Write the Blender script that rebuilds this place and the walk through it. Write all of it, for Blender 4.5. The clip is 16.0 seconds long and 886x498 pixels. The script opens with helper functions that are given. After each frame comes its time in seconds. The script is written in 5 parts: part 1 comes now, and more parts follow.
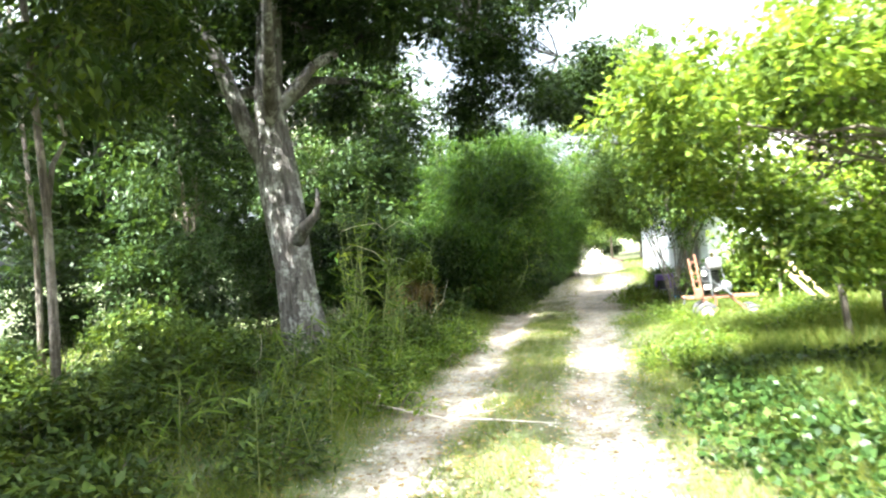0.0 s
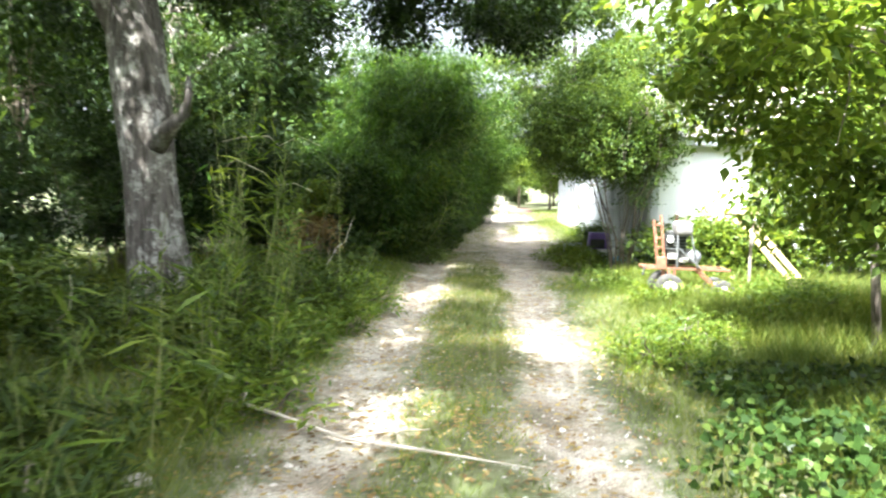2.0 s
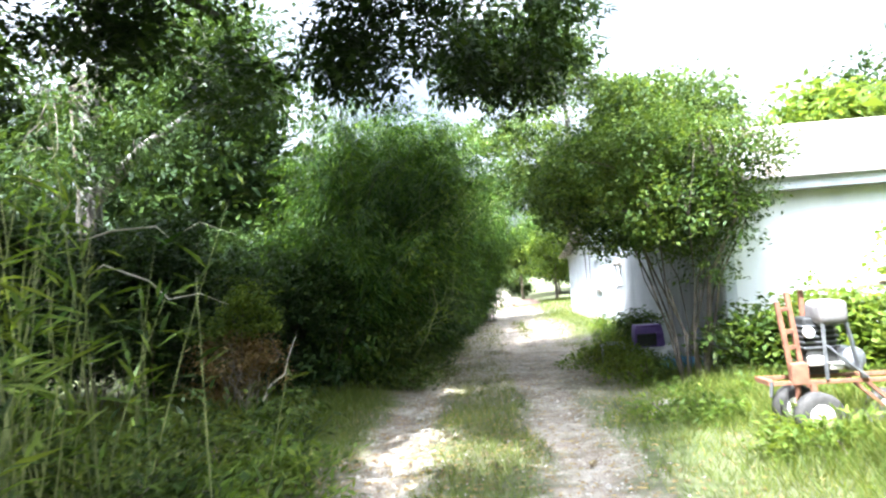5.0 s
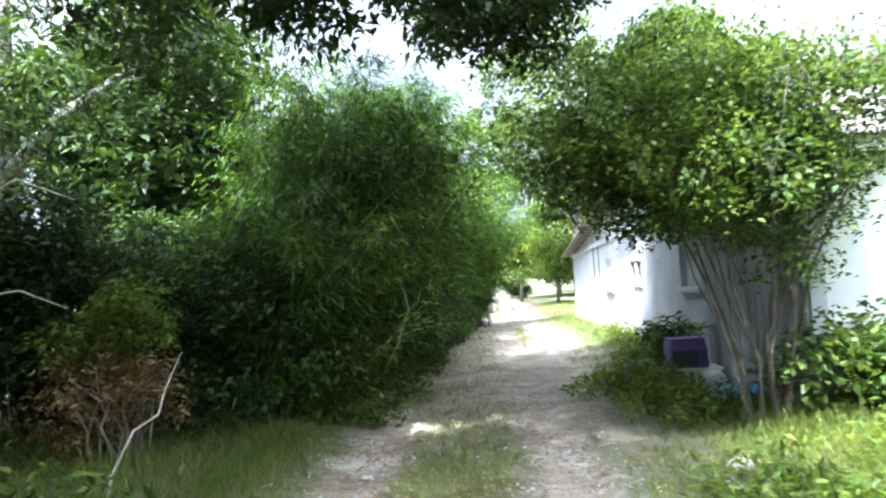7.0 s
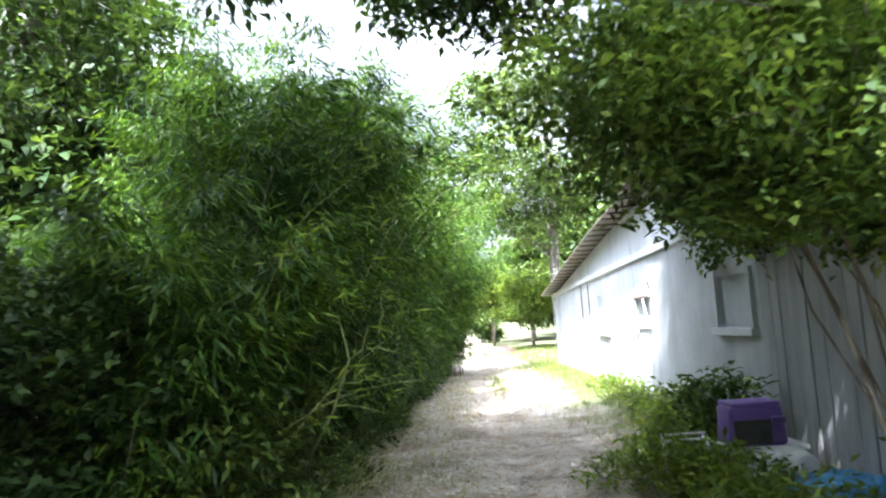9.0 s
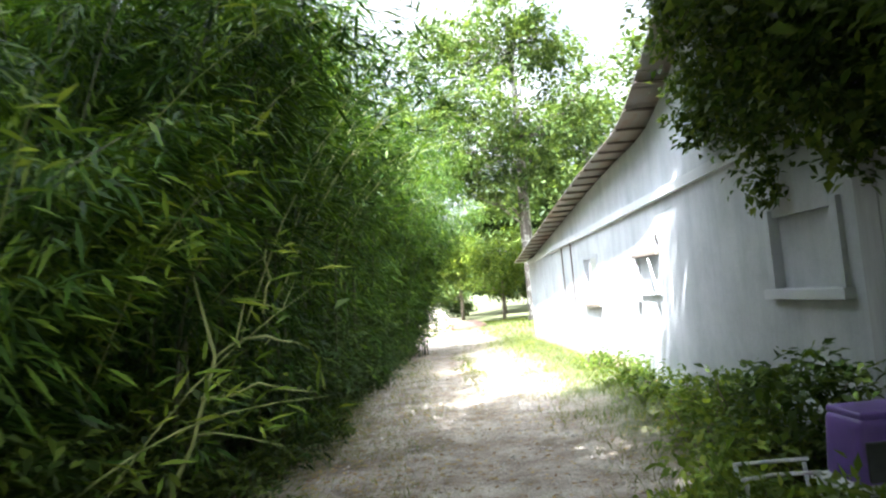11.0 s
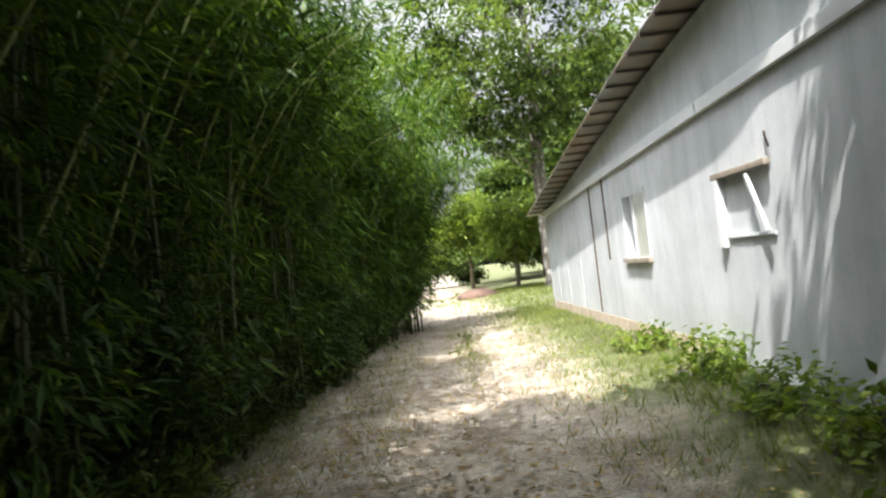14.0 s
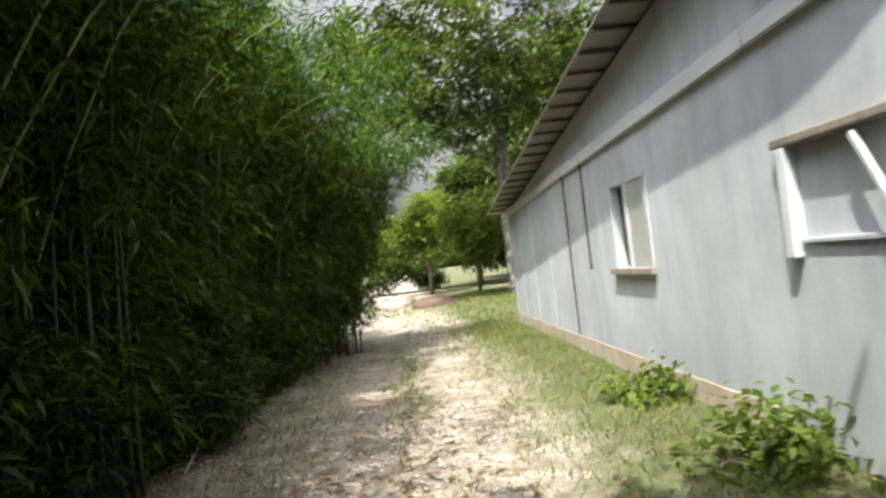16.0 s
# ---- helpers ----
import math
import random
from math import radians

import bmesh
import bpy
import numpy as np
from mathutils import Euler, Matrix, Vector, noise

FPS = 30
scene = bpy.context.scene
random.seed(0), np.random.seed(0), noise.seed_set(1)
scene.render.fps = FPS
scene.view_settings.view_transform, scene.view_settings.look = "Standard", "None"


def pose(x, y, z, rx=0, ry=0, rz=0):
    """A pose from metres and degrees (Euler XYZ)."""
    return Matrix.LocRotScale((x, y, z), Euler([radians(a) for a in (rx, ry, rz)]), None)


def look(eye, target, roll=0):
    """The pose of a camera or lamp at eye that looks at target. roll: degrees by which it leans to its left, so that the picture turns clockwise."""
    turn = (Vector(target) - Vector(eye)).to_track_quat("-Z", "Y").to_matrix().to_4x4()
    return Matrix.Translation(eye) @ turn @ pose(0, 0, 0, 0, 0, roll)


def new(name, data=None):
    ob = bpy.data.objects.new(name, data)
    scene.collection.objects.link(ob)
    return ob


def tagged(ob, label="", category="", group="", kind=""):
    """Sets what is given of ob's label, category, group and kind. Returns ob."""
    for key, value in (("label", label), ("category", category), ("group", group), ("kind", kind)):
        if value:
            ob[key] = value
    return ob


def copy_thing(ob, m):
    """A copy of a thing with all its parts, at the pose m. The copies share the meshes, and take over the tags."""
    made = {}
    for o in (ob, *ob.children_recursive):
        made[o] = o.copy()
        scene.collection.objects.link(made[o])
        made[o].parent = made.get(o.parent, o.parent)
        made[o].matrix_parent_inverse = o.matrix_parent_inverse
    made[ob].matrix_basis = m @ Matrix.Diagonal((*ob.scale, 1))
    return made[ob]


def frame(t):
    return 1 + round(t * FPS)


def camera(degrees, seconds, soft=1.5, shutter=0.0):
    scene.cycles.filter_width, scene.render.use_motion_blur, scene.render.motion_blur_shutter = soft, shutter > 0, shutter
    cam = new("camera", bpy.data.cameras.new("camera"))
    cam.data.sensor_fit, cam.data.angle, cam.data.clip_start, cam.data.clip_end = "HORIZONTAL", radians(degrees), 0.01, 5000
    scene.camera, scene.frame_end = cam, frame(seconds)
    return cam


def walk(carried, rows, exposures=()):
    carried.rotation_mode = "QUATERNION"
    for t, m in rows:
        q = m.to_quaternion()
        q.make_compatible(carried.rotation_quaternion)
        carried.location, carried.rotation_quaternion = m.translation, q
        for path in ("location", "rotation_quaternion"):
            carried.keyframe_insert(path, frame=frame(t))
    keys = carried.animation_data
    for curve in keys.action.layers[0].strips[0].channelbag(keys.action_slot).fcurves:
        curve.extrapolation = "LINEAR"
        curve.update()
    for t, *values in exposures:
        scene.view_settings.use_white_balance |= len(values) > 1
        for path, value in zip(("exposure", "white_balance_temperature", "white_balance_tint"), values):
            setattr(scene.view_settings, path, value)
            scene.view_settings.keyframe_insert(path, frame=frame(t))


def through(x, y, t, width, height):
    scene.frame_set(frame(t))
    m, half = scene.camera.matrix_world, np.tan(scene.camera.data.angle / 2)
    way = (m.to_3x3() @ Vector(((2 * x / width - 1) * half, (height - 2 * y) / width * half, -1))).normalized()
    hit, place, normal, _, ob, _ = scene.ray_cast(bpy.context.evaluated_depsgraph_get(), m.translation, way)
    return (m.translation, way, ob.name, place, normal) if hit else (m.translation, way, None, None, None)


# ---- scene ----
cam = camera(64.0, 16.0, soft=2.2, shutter=0.5)
METRES, EYE, TILT, LEAN, TURN = 20.6, 1.755, 0.0, 5.0, 11.6
ROWS = [
    (0.0, 0.0, 0.0, 0.0, 0.0, 0.0, -0.0),
    (0.5, -0.0075, 0.0332, -0.0007, -0.83, -0.07, -3.14),
    (1.0, -0.0073, 0.065, -0.0014, -5.64, 3.02, -4.4),
    (1.5, -0.0082, 0.1, -0.0022, -4.91, 1.12, -3.35),
    (2.0, -0.0078, 0.1327, -0.0035, -8.15, -4.66, -5.79),
    (2.5, -0.003, 0.1652, -0.0032, -9.72, -4.09, -6.84),
    (3.0, -0.0013, 0.1967, -0.0044, -10.79, -3.67, -6.58),
    (3.5, 0.0029, 0.2293, -0.0055, -10.66, -2.66, -2.87),
    (6.0, 0.0478, 0.3881, -0.0053, -7.93, 5.45, -0.71),
    (6.5, 0.0554, 0.4207, -0.006, -10.55, 4.53, -1.43),
    (7.0, 0.0645, 0.4553, -0.006, -8.24, 3.38, -1.26),
    (7.5, 0.0699, 0.4873, -0.0048, -10.64, 4.97, 2.84),
    (8.0, 0.0762, 0.5203, -0.0049, -7.15, 4.91, 0.93),
    (8.5, 0.0805, 0.553, -0.0054, -11.29, 5.22, 0.74),
    (9.0, 0.0884, 0.5834, -0.0069, -10.74, 6.96, -1.25),
    (9.5, 0.0971, 0.6179, -0.0068, -11.59, 3.83, 1.34),
    (12.0, 0.138, 0.7475, -0.0081, -14.94, 5.73, -0.64),
    (12.5, 0.1481, 0.7744, -0.0094, -15.8, 5.82, -0.51),
    (13.0, 0.1572, 0.8032, -0.0109, -13.62, 4.95, 2.14),
    (13.5, 0.1669, 0.8295, -0.0131, -16.84, 3.75, 0.02),
    (14.0, 0.1767, 0.8584, -0.0112, -11.94, 2.53, 1.74),
    (14.5, 0.1849, 0.8848, -0.0109, -18.85, -0.21, 4.22),
    (15.0, 0.1952, 0.912, -0.0082, -14.6, 3.92, 4.3),
    (15.5, 0.2048, 0.9387, -0.0054, -18.08, 4.8, 3.3),
    (16.0, 0.2167, 0.9644, -0.0049, -14.8, 2.61, 1.72),
]
walk(cam, [(t, pose(0, 0, EYE, TILT, LEAN, TURN) @ pose(METRES * x, METRES * y, METRES * z, 90 + pitch, roll, yaw)) for t, x, y, z, yaw, pitch, roll in ROWS],
     exposures=[(0.0, 3.1, 5750, 6), (2.0, 2.8, 5850, 7), (3.5, 2.7, 5850, 8), (6.0, 2.65, 5250, 13), (9.5, 3.0, 5500, 13), (12.5, 2.2, 5900, 8), (14.5, 1.4, 6200, 10), (16.0, 1.1, 6200, 10)])

# ---------------------------------------------------------------- world and sun
SUN_EL, SUN_OFF = 61.1, 64.7      # elevation; degrees from -x towards -y
sun_from = Vector((-math.cos(radians(SUN_OFF)) * math.cos(radians(SUN_EL)),
                   -math.sin(radians(SUN_OFF)) * math.cos(radians(SUN_EL)), math.sin(radians(SUN_EL))))
world = bpy.data.worlds.new("sky_world")
world.use_nodes = True
scene.world = world
wn = world.node_tree
sky = wn.nodes.new("ShaderNodeTexSky")
sky.sky_type = "NISHITA"
sky.sun_disc = False
sky.sun_elevation = radians(SUN_EL)
sky.sun_rotation = math.atan2(sun_from.x, sun_from.y)
sky.air_density, sky.dust_density, sky.ozone_density = 1.0, 10.0, 1.0
# thin bright summer cloud over all the sky, with bluer holes
bw = wn.nodes.new("ShaderNodeRGBToBW")
wn.links.new(sky.outputs[0], bw.inputs[0])
white = wn.nodes.new("ShaderNodeMath")
white.operation = "MULTIPLY"
white.inputs[1].default_value = 4.2
wn.links.new(bw.outputs[0], white.inputs[0])
where = wn.nodes.new("ShaderNodeTexCoord")
cloud = wn.nodes.new("ShaderNodeTexNoise")
cloud.inputs["Scale"].default_value, cloud.inputs["Detail"].default_value = 3.2, 6.0
wn.links.new(where.outputs["Generated"], cloud.inputs["Vector"])
cover = wn.nodes.new("ShaderNodeMapRange")
for i, v in ((1, 0.36), (2, 0.54), (3, 0.35), (4, 1.0)):
    cover.inputs[i].default_value = v
wn.links.new(cloud.outputs["Fac"], cover.inputs[0])
veil = wn.nodes.new("ShaderNodeMix")
veil.data_type = "RGBA"
wn.links.new(cover.outputs[0], veil.inputs[0])
wn.links.new(sky.outputs[0], veil.inputs[6])
wn.links.new(white.outputs[0], veil.inputs[7])
wn.links.new(veil.outputs[2], wn.nodes["Background"].inputs[0])
wn.nodes["Background"].inputs[1].default_value = 0.053
sun = new("sun", bpy.data.lights.new("sun", "SUN"))
sun.data.energy, sun.data.angle, sun.data.color = 5.0, radians(0.6), (1.0, 0.94, 0.84)
sun.matrix_world = look(sun_from * 40, (0, 0, 0))


# ---------------------------------------------------------------- materials
class Nodes:
    """Short ways to put a node material together."""

    def __init__(self, name):
        self.mat = bpy.data.materials.new(name)
        self.mat.use_nodes = True
        self.tree = self.mat.node_tree
        self.bsdf = self.tree.nodes["Principled BSDF"]
        self.out = self.tree.nodes["Material Output"]

    def add(self, kind, **values):
        n = self.tree.nodes.new(kind)
        for k, v in values.items():
            n.inputs[k.replace("_", " ")].default_value = v
        return n

    def link(self, a, b):
        self.tree.links.new(a, b)

    def place(self, scale=(1, 1, 1)):
        t = self.tree.nodes.new("ShaderNodeTexCoord")
        m = self.tree.nodes.new("ShaderNodeMapping")
        m.inputs["Scale"].default_value = scale
        self.link(t.outputs["Object"], m.inputs[0])
        return m.outputs[0]

    def noise(self, scale, detail=4.0, rough=0.55, vec=None, stretch=(1, 1, 1)):
        n = self.add("ShaderNodeTexNoise", Scale=scale, Detail=detail, Roughness=rough)
        self.link(vec or self.place(stretch), n.inputs["Vector"])
        return n.outputs["Fac"]

    def ramp(self, fac, stops):
        r = self.tree.nodes.new("ShaderNodeValToRGB")
        while len(r.color_ramp.elements) < len(stops):
            r.color_ramp.elements.new(0.5)
        for e, (p, c) in zip(r.color_ramp.elements, stops):
            e.position = p
            e.color = (*c, 1) if len(c) == 3 else (c[0], c[0], c[0], 1)
        self.link(fac, r.inputs[0])
        return r.outputs[0]

    def mix(self, fac, a, b, blend="MIX"):
        m = self.tree.nodes.new("ShaderNodeMix")
        m.data_type, m.blend_type = "RGBA", blend
        for s, v in ((m.inputs[0], fac), (m.inputs[6], a), (m.inputs[7], b)):
            if isinstance(v, (int, float)):
                s.default_value = v
            elif isinstance(v, tuple):
                s.default_value = (*v, 1)
            else:
                self.link(v, s)
        return m.outputs[2]

    def math(self, op, a, b=0.0):
        m = self.tree.nodes.new("ShaderNodeMath")
        m.operation = op
        for s, v in ((m.inputs[0], a), (m.inputs[1], b)):
            if isinstance(v, (int, float)):
                s.default_value = v
            else:
                self.link(v, s)
        return m.outputs[0]

    def bump(self, height, strength=0.5, distance=0.02):
        b = self.add("ShaderNodeBump", Strength=strength, Distance=distance)
        self.link(height, b.inputs["Height"])
        self.link(b.outputs[0], self.bsdf.inputs["Normal"])

    def done(self, colour, rough=0.8, metal=0.0):
        for key, v in (("Base Color", colour), ("Roughness", rough), ("Metallic", metal)):
            if isinstance(v, tuple):
                self.bsdf.inputs[key].default_value = (*v, 1)
            elif isinstance(v, (int, float)):
                self.bsdf.inputs[key].default_value = v
            else:
                self.link(v, self.bsdf.inputs[key])
        return self.mat


def leaf_material(name, dark, mid, light, through=0.4, rough=0.45):
    """Leaves: colour varies from leaf to leaf and from bough to bough; light shines through them."""
    k = Nodes(name)
    geo = k.tree.nodes.new("ShaderNodeNewGeometry")
    col = k.ramp(geo.outputs["Random Per Island"], [(0.0, dark), (0.55, mid), (1.0, light)])
    big = k.ramp(k.noise(0.9, 2.0), [(0.3, (0.7, 0.75, 0.7)), (0.7, (1.25, 1.2, 1.0))])
    col = k.mix(1.0, col, big, "MULTIPLY")
    k.done(col, rough)
    k.bsdf.inputs["Specular IOR Level"].default_value = 0.16
    tr = k.tree.nodes.new("ShaderNodeBsdfTranslucent")
    k.link(k.mix(1.0, col, (1.5, 1.45, 0.6), "MULTIPLY"), tr.inputs["Color"])
    ms = k.tree.nodes.new("ShaderNodeMixShader")
    ms.inputs[0].default_value = through
    k.link(k.bsdf.outputs[0], ms.inputs[1])
    k.link(tr.outputs[0], ms.inputs[2])
    k.link(ms.outputs[0], k.out.inputs["Surface"])
    return k.mat


def plain(name, a, b, rough=0.7, metal=0.0, scale=6.0, stretch=(1, 1, 1), bump=0.3, dist=0.01):
    k = Nodes(name)
    n = k.noise(scale, 6.0, 0.6, stretch=stretch)
    col = k.ramp(n, [(0.3, a), (0.7, b)])
    k.bump(k.noise(scale * 6, 4.0, stretch=stretch), bump, dist)
    return k.done(col, rough, metal)


def bark_material(name, a, b, patch):
    k = Nodes(name)
    n = k.noise(7.0, 8.0, 0.65, stretch=(1, 1, 0.22))
    col = k.ramp(n, [(0.3, a), (0.65, b)])
    lichen = k.ramp(k.noise(3.2, 6.0, 0.75), [(0.5, (0.0,)), (0.58, (1.0,))])
    col = k.mix(lichen, col, patch)
    crack = k.ramp(k.noise(14.0, 6.0, 0.7, stretch=(1, 1, 0.12)), [(0.38, (0.35, 0.33, 0.3)), (0.52, (1.0, 1.0, 1.0))])
    col = k.mix(1.0, col, crack, "MULTIPLY")
    k.bump(n, 1.0, 0.08)
    return k.done(col, 0.9)


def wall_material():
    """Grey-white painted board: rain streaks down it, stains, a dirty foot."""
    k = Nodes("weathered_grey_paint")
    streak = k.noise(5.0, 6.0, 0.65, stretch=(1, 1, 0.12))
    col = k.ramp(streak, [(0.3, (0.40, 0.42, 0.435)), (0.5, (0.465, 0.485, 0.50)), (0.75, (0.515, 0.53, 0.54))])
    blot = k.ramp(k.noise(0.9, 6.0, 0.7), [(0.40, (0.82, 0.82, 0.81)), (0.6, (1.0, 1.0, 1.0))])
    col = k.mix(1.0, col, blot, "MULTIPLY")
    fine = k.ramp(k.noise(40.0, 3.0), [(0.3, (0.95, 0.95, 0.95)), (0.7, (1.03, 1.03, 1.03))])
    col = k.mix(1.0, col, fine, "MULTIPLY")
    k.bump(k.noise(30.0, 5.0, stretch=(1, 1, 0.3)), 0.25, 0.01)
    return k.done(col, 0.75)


def tin_material():
    k = Nodes("rusty_tin")
    rust = k.noise(2.6, 7.0, 0.7, stretch=(1, 0.3, 0.3))
    col = k.ramp(rust, [(0.42, (0.24, 0.235, 0.23)), (0.55, (0.25, 0.21, 0.18)), (0.70, (0.23, 0.12, 0.075))])
    k.bump(k.noise(25.0, 4.0), 0.2, 0.01)
    return k.done(col, 0.55, 0.25)


def ground_material():
    """Sandy wheel tracks with gravel, a grass strip between, leaf litter and soil at the sides."""
    k = Nodes("lane_ground")
    t = k.tree.nodes.new("ShaderNodeTexCoord")
    vec = t.outputs["Object"]
    sep = k.tree.nodes.new("ShaderNodeSeparateXYZ")
    k.link(vec, sep.inputs[0])
    wob = k.math("MULTIPLY", k.math("SUBTRACT", k.noise(0.9, 5.0, 0.65, vec), 0.5), 1.5)
    x = k.math("ADD", sep.outputs[0], wob)
    fine = k.noise(9.0, 6.0, 0.7, vec)
    x = k.math("ADD", x, k.math("MULTIPLY", k.math("SUBTRACT", fine, 0.5), 0.9))

    def band(centre, half, soft):
        d = k.math("ABSOLUTE", k.math("SUBTRACT", x, centre))
        m = k.tree.nodes.new("ShaderNodeMapRange")
        k.link(d, m.inputs[0])
        m.inputs[1].default_value, m.inputs[2].default_value = half + soft, half - soft
        return m.outputs[0]

    m = k.tree.nodes.new("ShaderNodeMapRange")      # past 17 m the whole lane is bare
    k.link(sep.outputs[1], m.inputs[0])
    m.inputs[1].default_value, m.inputs[2].default_value = 14.5, 18.5
    whole = k.math("MULTIPLY", band(-0.1, 1.4, 0.3), m.outputs[0])
    bare = k.math("MAXIMUM", k.math("MAXIMUM", band(-1.72, 0.36, 0.2), band(-0.05, 0.34, 0.2)), whole)
    sand = k.ramp(k.noise(2.5, 8.0, 0.7, vec), [(0.3, (0.21, 0.175, 0.135)), (0.5, (0.40, 0.355, 0.295)), (0.72, (0.58, 0.535, 0.46))])
    grit = k.ramp(k.noise(60.0, 3.0, 0.6, vec), [(0.35, (0.55, 0.53, 0.5)), (0.6, (1.1, 1.08, 1.05))])
    sand = k.mix(1.0, sand, grit, "MULTIPLY")
    damp = k.ramp(k.noise(1.1, 7.0, 0.75, vec), [(0.36, (0.58, 0.54, 0.48)), (0.56, (1.0, 1.0, 1.0))])
    sand = k.mix(1.0, sand, damp, "MULTIPLY")
    soil = k.ramp(k.noise(5.0, 8.0, 0.7, vec), [(0.3, (0.05, 0.045, 0.025)), (0.55, (0.10, 0.085, 0.045)), (0.75, (0.15, 0.13, 0.07))])
    turf = k.ramp(k.noise(0.6, 6.0, 0.7, vec), [(0.35, (0.09, 0.09, 0.04)), (0.6, (0.10, 0.15, 0.04))])
    side = k.mix(0.5, soil, turf)
    k.bump(k.math("ADD", k.noise(22.0, 6.0, 0.7, vec), k.noise(70.0, 3.0, 0.6, vec)), 0.7, 0.03)
    return k.done(k.mix(bare, side, sand), 0.95)


GROUND = ground_material()
WALL = wall_material()
TIN = tin_material()
TRIM = plain("pale_trim_paint", (0.46, 0.48, 0.49), (0.60, 0.61, 0.61), 0.7, scale=4, stretch=(1, 0.2, 1))
TIMBER = plain("grey_timber", (0.16, 0.13, 0.10), (0.30, 0.26, 0.21), 0.85, scale=5, stretch=(1, 1, 0.2))
DARKWOOD = plain("dark_timber", (0.07, 0.055, 0.045), (0.14, 0.11, 0.09), 0.9, scale=8)
CONCRETE = plain("earthy_concrete", (0.30, 0.24, 0.18), (0.44, 0.37, 0.29), 0.9, scale=3)
OAK_BARK = bark_material("oak_bark", (0.06, 0.05, 0.042), (0.17, 0.15, 0.13), (0.40, 0.385, 0.35))
GREY_BARK = bark_material("grey_bark", (0.09, 0.07, 0.055), (0.21, 0.175, 0.135), (0.30, 0.26, 0.21))
MYRTLE_BARK = bark_material("myrtle_bark", (0.06, 0.048, 0.038), (0.15, 0.12, 0.095), (0.26, 0.22, 0.18))
# leaf tones carry light too: lime for sunlit growth, brush and oak for shaded
OAK_LEAF = leaf_material("oak_leaf", (0.020, 0.038, 0.014), (0.034, 0.060, 0.018), (0.058, 0.090, 0.024), 0.28)
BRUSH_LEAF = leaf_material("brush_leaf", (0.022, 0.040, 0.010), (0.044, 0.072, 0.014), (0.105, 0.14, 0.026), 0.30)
LIME_LEAF = leaf_material("lit_lime_leaf", (0.06, 0.10, 0.02), (0.11, 0.165, 0.03), (0.18, 0.225, 0.05), 0.48)
BAMBOO_LEAF = leaf_material("bamboo_leaf", (0.014, 0.036, 0.007), (0.038, 0.083, 0.012), (0.108, 0.165, 0.022), 0.33)
MYRTLE_LEAF = leaf_material("myrtle_leaf", (0.030, 0.056, 0.016), (0.060, 0.10, 0.024), (0.125, 0.165, 0.042), 0.42)
IVY_LEAF = leaf_material("ivy_leaf", (0.016, 0.034, 0.009), (0.032, 0.062, 0.014), (0.075, 0.11, 0.026), 0.25, 0.4)
# lighter tone that makes distant crowns look sunlit and hazy
FAR_LEAF = leaf_material("woodland_leaf", (0.042, 0.072, 0.026), (0.068, 0.108, 0.036), (0.115, 0.155, 0.052), 0.42)
GRASS = leaf_material("grass_blade", (0.065, 0.10, 0.02), (0.115, 0.155, 0.03), (0.21, 0.215, 0.065), 0.42)
DRY_LEAF = leaf_material("dry_leaf", (0.11, 0.065, 0.034), (0.22, 0.145, 0.07), (0.34, 0.26, 0.13), 0.3)
CULM = plain("bamboo_culm", (0.035, 0.045, 0.016), (0.075, 0.085, 0.03), 0.5, scale=3)


# ---------------------------------------------------------------- mesh helpers
def mesh_from(name, verts, faces, material, smooth=False):
    me = bpy.data.meshes.new(name)
    me.from_pydata([tuple(v) for v in verts], [], [tuple(f) for f in faces])
    me.materials.append(material)
    if smooth:
        me.polygons.foreach_set("use_smooth", [True] * len(me.polygons))
    me.update()
    return me


def quads_mesh(name, verts, material):
    """A mesh of loose quads from an array (n, 4, 3)."""
    n = len(verts)
    me = bpy.data.meshes.new(name)
    me.vertices.add(4 * n)
    me.vertices.foreach_set("co", verts.reshape(-1).astype(np.float32))
    me.loops.add(4 * n)
    me.loops.foreach_set("vertex_index", np.arange(4 * n, dtype=np.int32))
    me.polygons.add(n)
    me.polygons.foreach_set("loop_start", np.arange(0, 4 * n, 4, dtype=np.int32))
    me.polygons.foreach_set("loop_total", np.full(n, 4, dtype=np.int32))
    me.materials.append(material)
    me.update(calc_edges=True)
    return me


def thing(name, at=(0, 0, 0), label="", category="", group="", kind=""):
    ob = new(name)
    ob.location = at
    return tagged(ob, label, category, group, kind)


def put(name, me, parent=None, label=""):
    """A mesh in world places as a part under its thing."""
    ob = new(name, me)
    if parent is not None:
        ob.parent = parent
        up = parent
        total = Vector((0, 0, 0))
        while up is not None:
            total += up.location
            up = up.parent
        ob.location = -total
    return tagged(ob, label)


def part(name, bm, material, parent=None, label=""):
    me = bpy.data.meshes.new(name)
    bm.to_mesh(me)
    bm.free()
    me.materials.append(material)
    return put(name, me, parent, label)


def box_bm(x0, x1, y0, y1, z0, z1, bevel=0.0, bm=None):
    bm = bm or bmesh.new()
    made = bmesh.ops.create_cube(bm, size=1.0)["verts"]
    for v in made:
        v.co = Vector((x0 + (v.co.x + 0.5) * (x1 - x0), y0 + (v.co.y + 0.5) * (y1 - y0), z0 + (v.co.z + 0.5) * (z1 - z0)))
    if bevel:
        edges = {e for v in made for e in v.link_edges}
        bmesh.ops.bevel(bm, geom=list(edges), offset=bevel, segments=2, affect="EDGES", profile=0.6)
    return bm


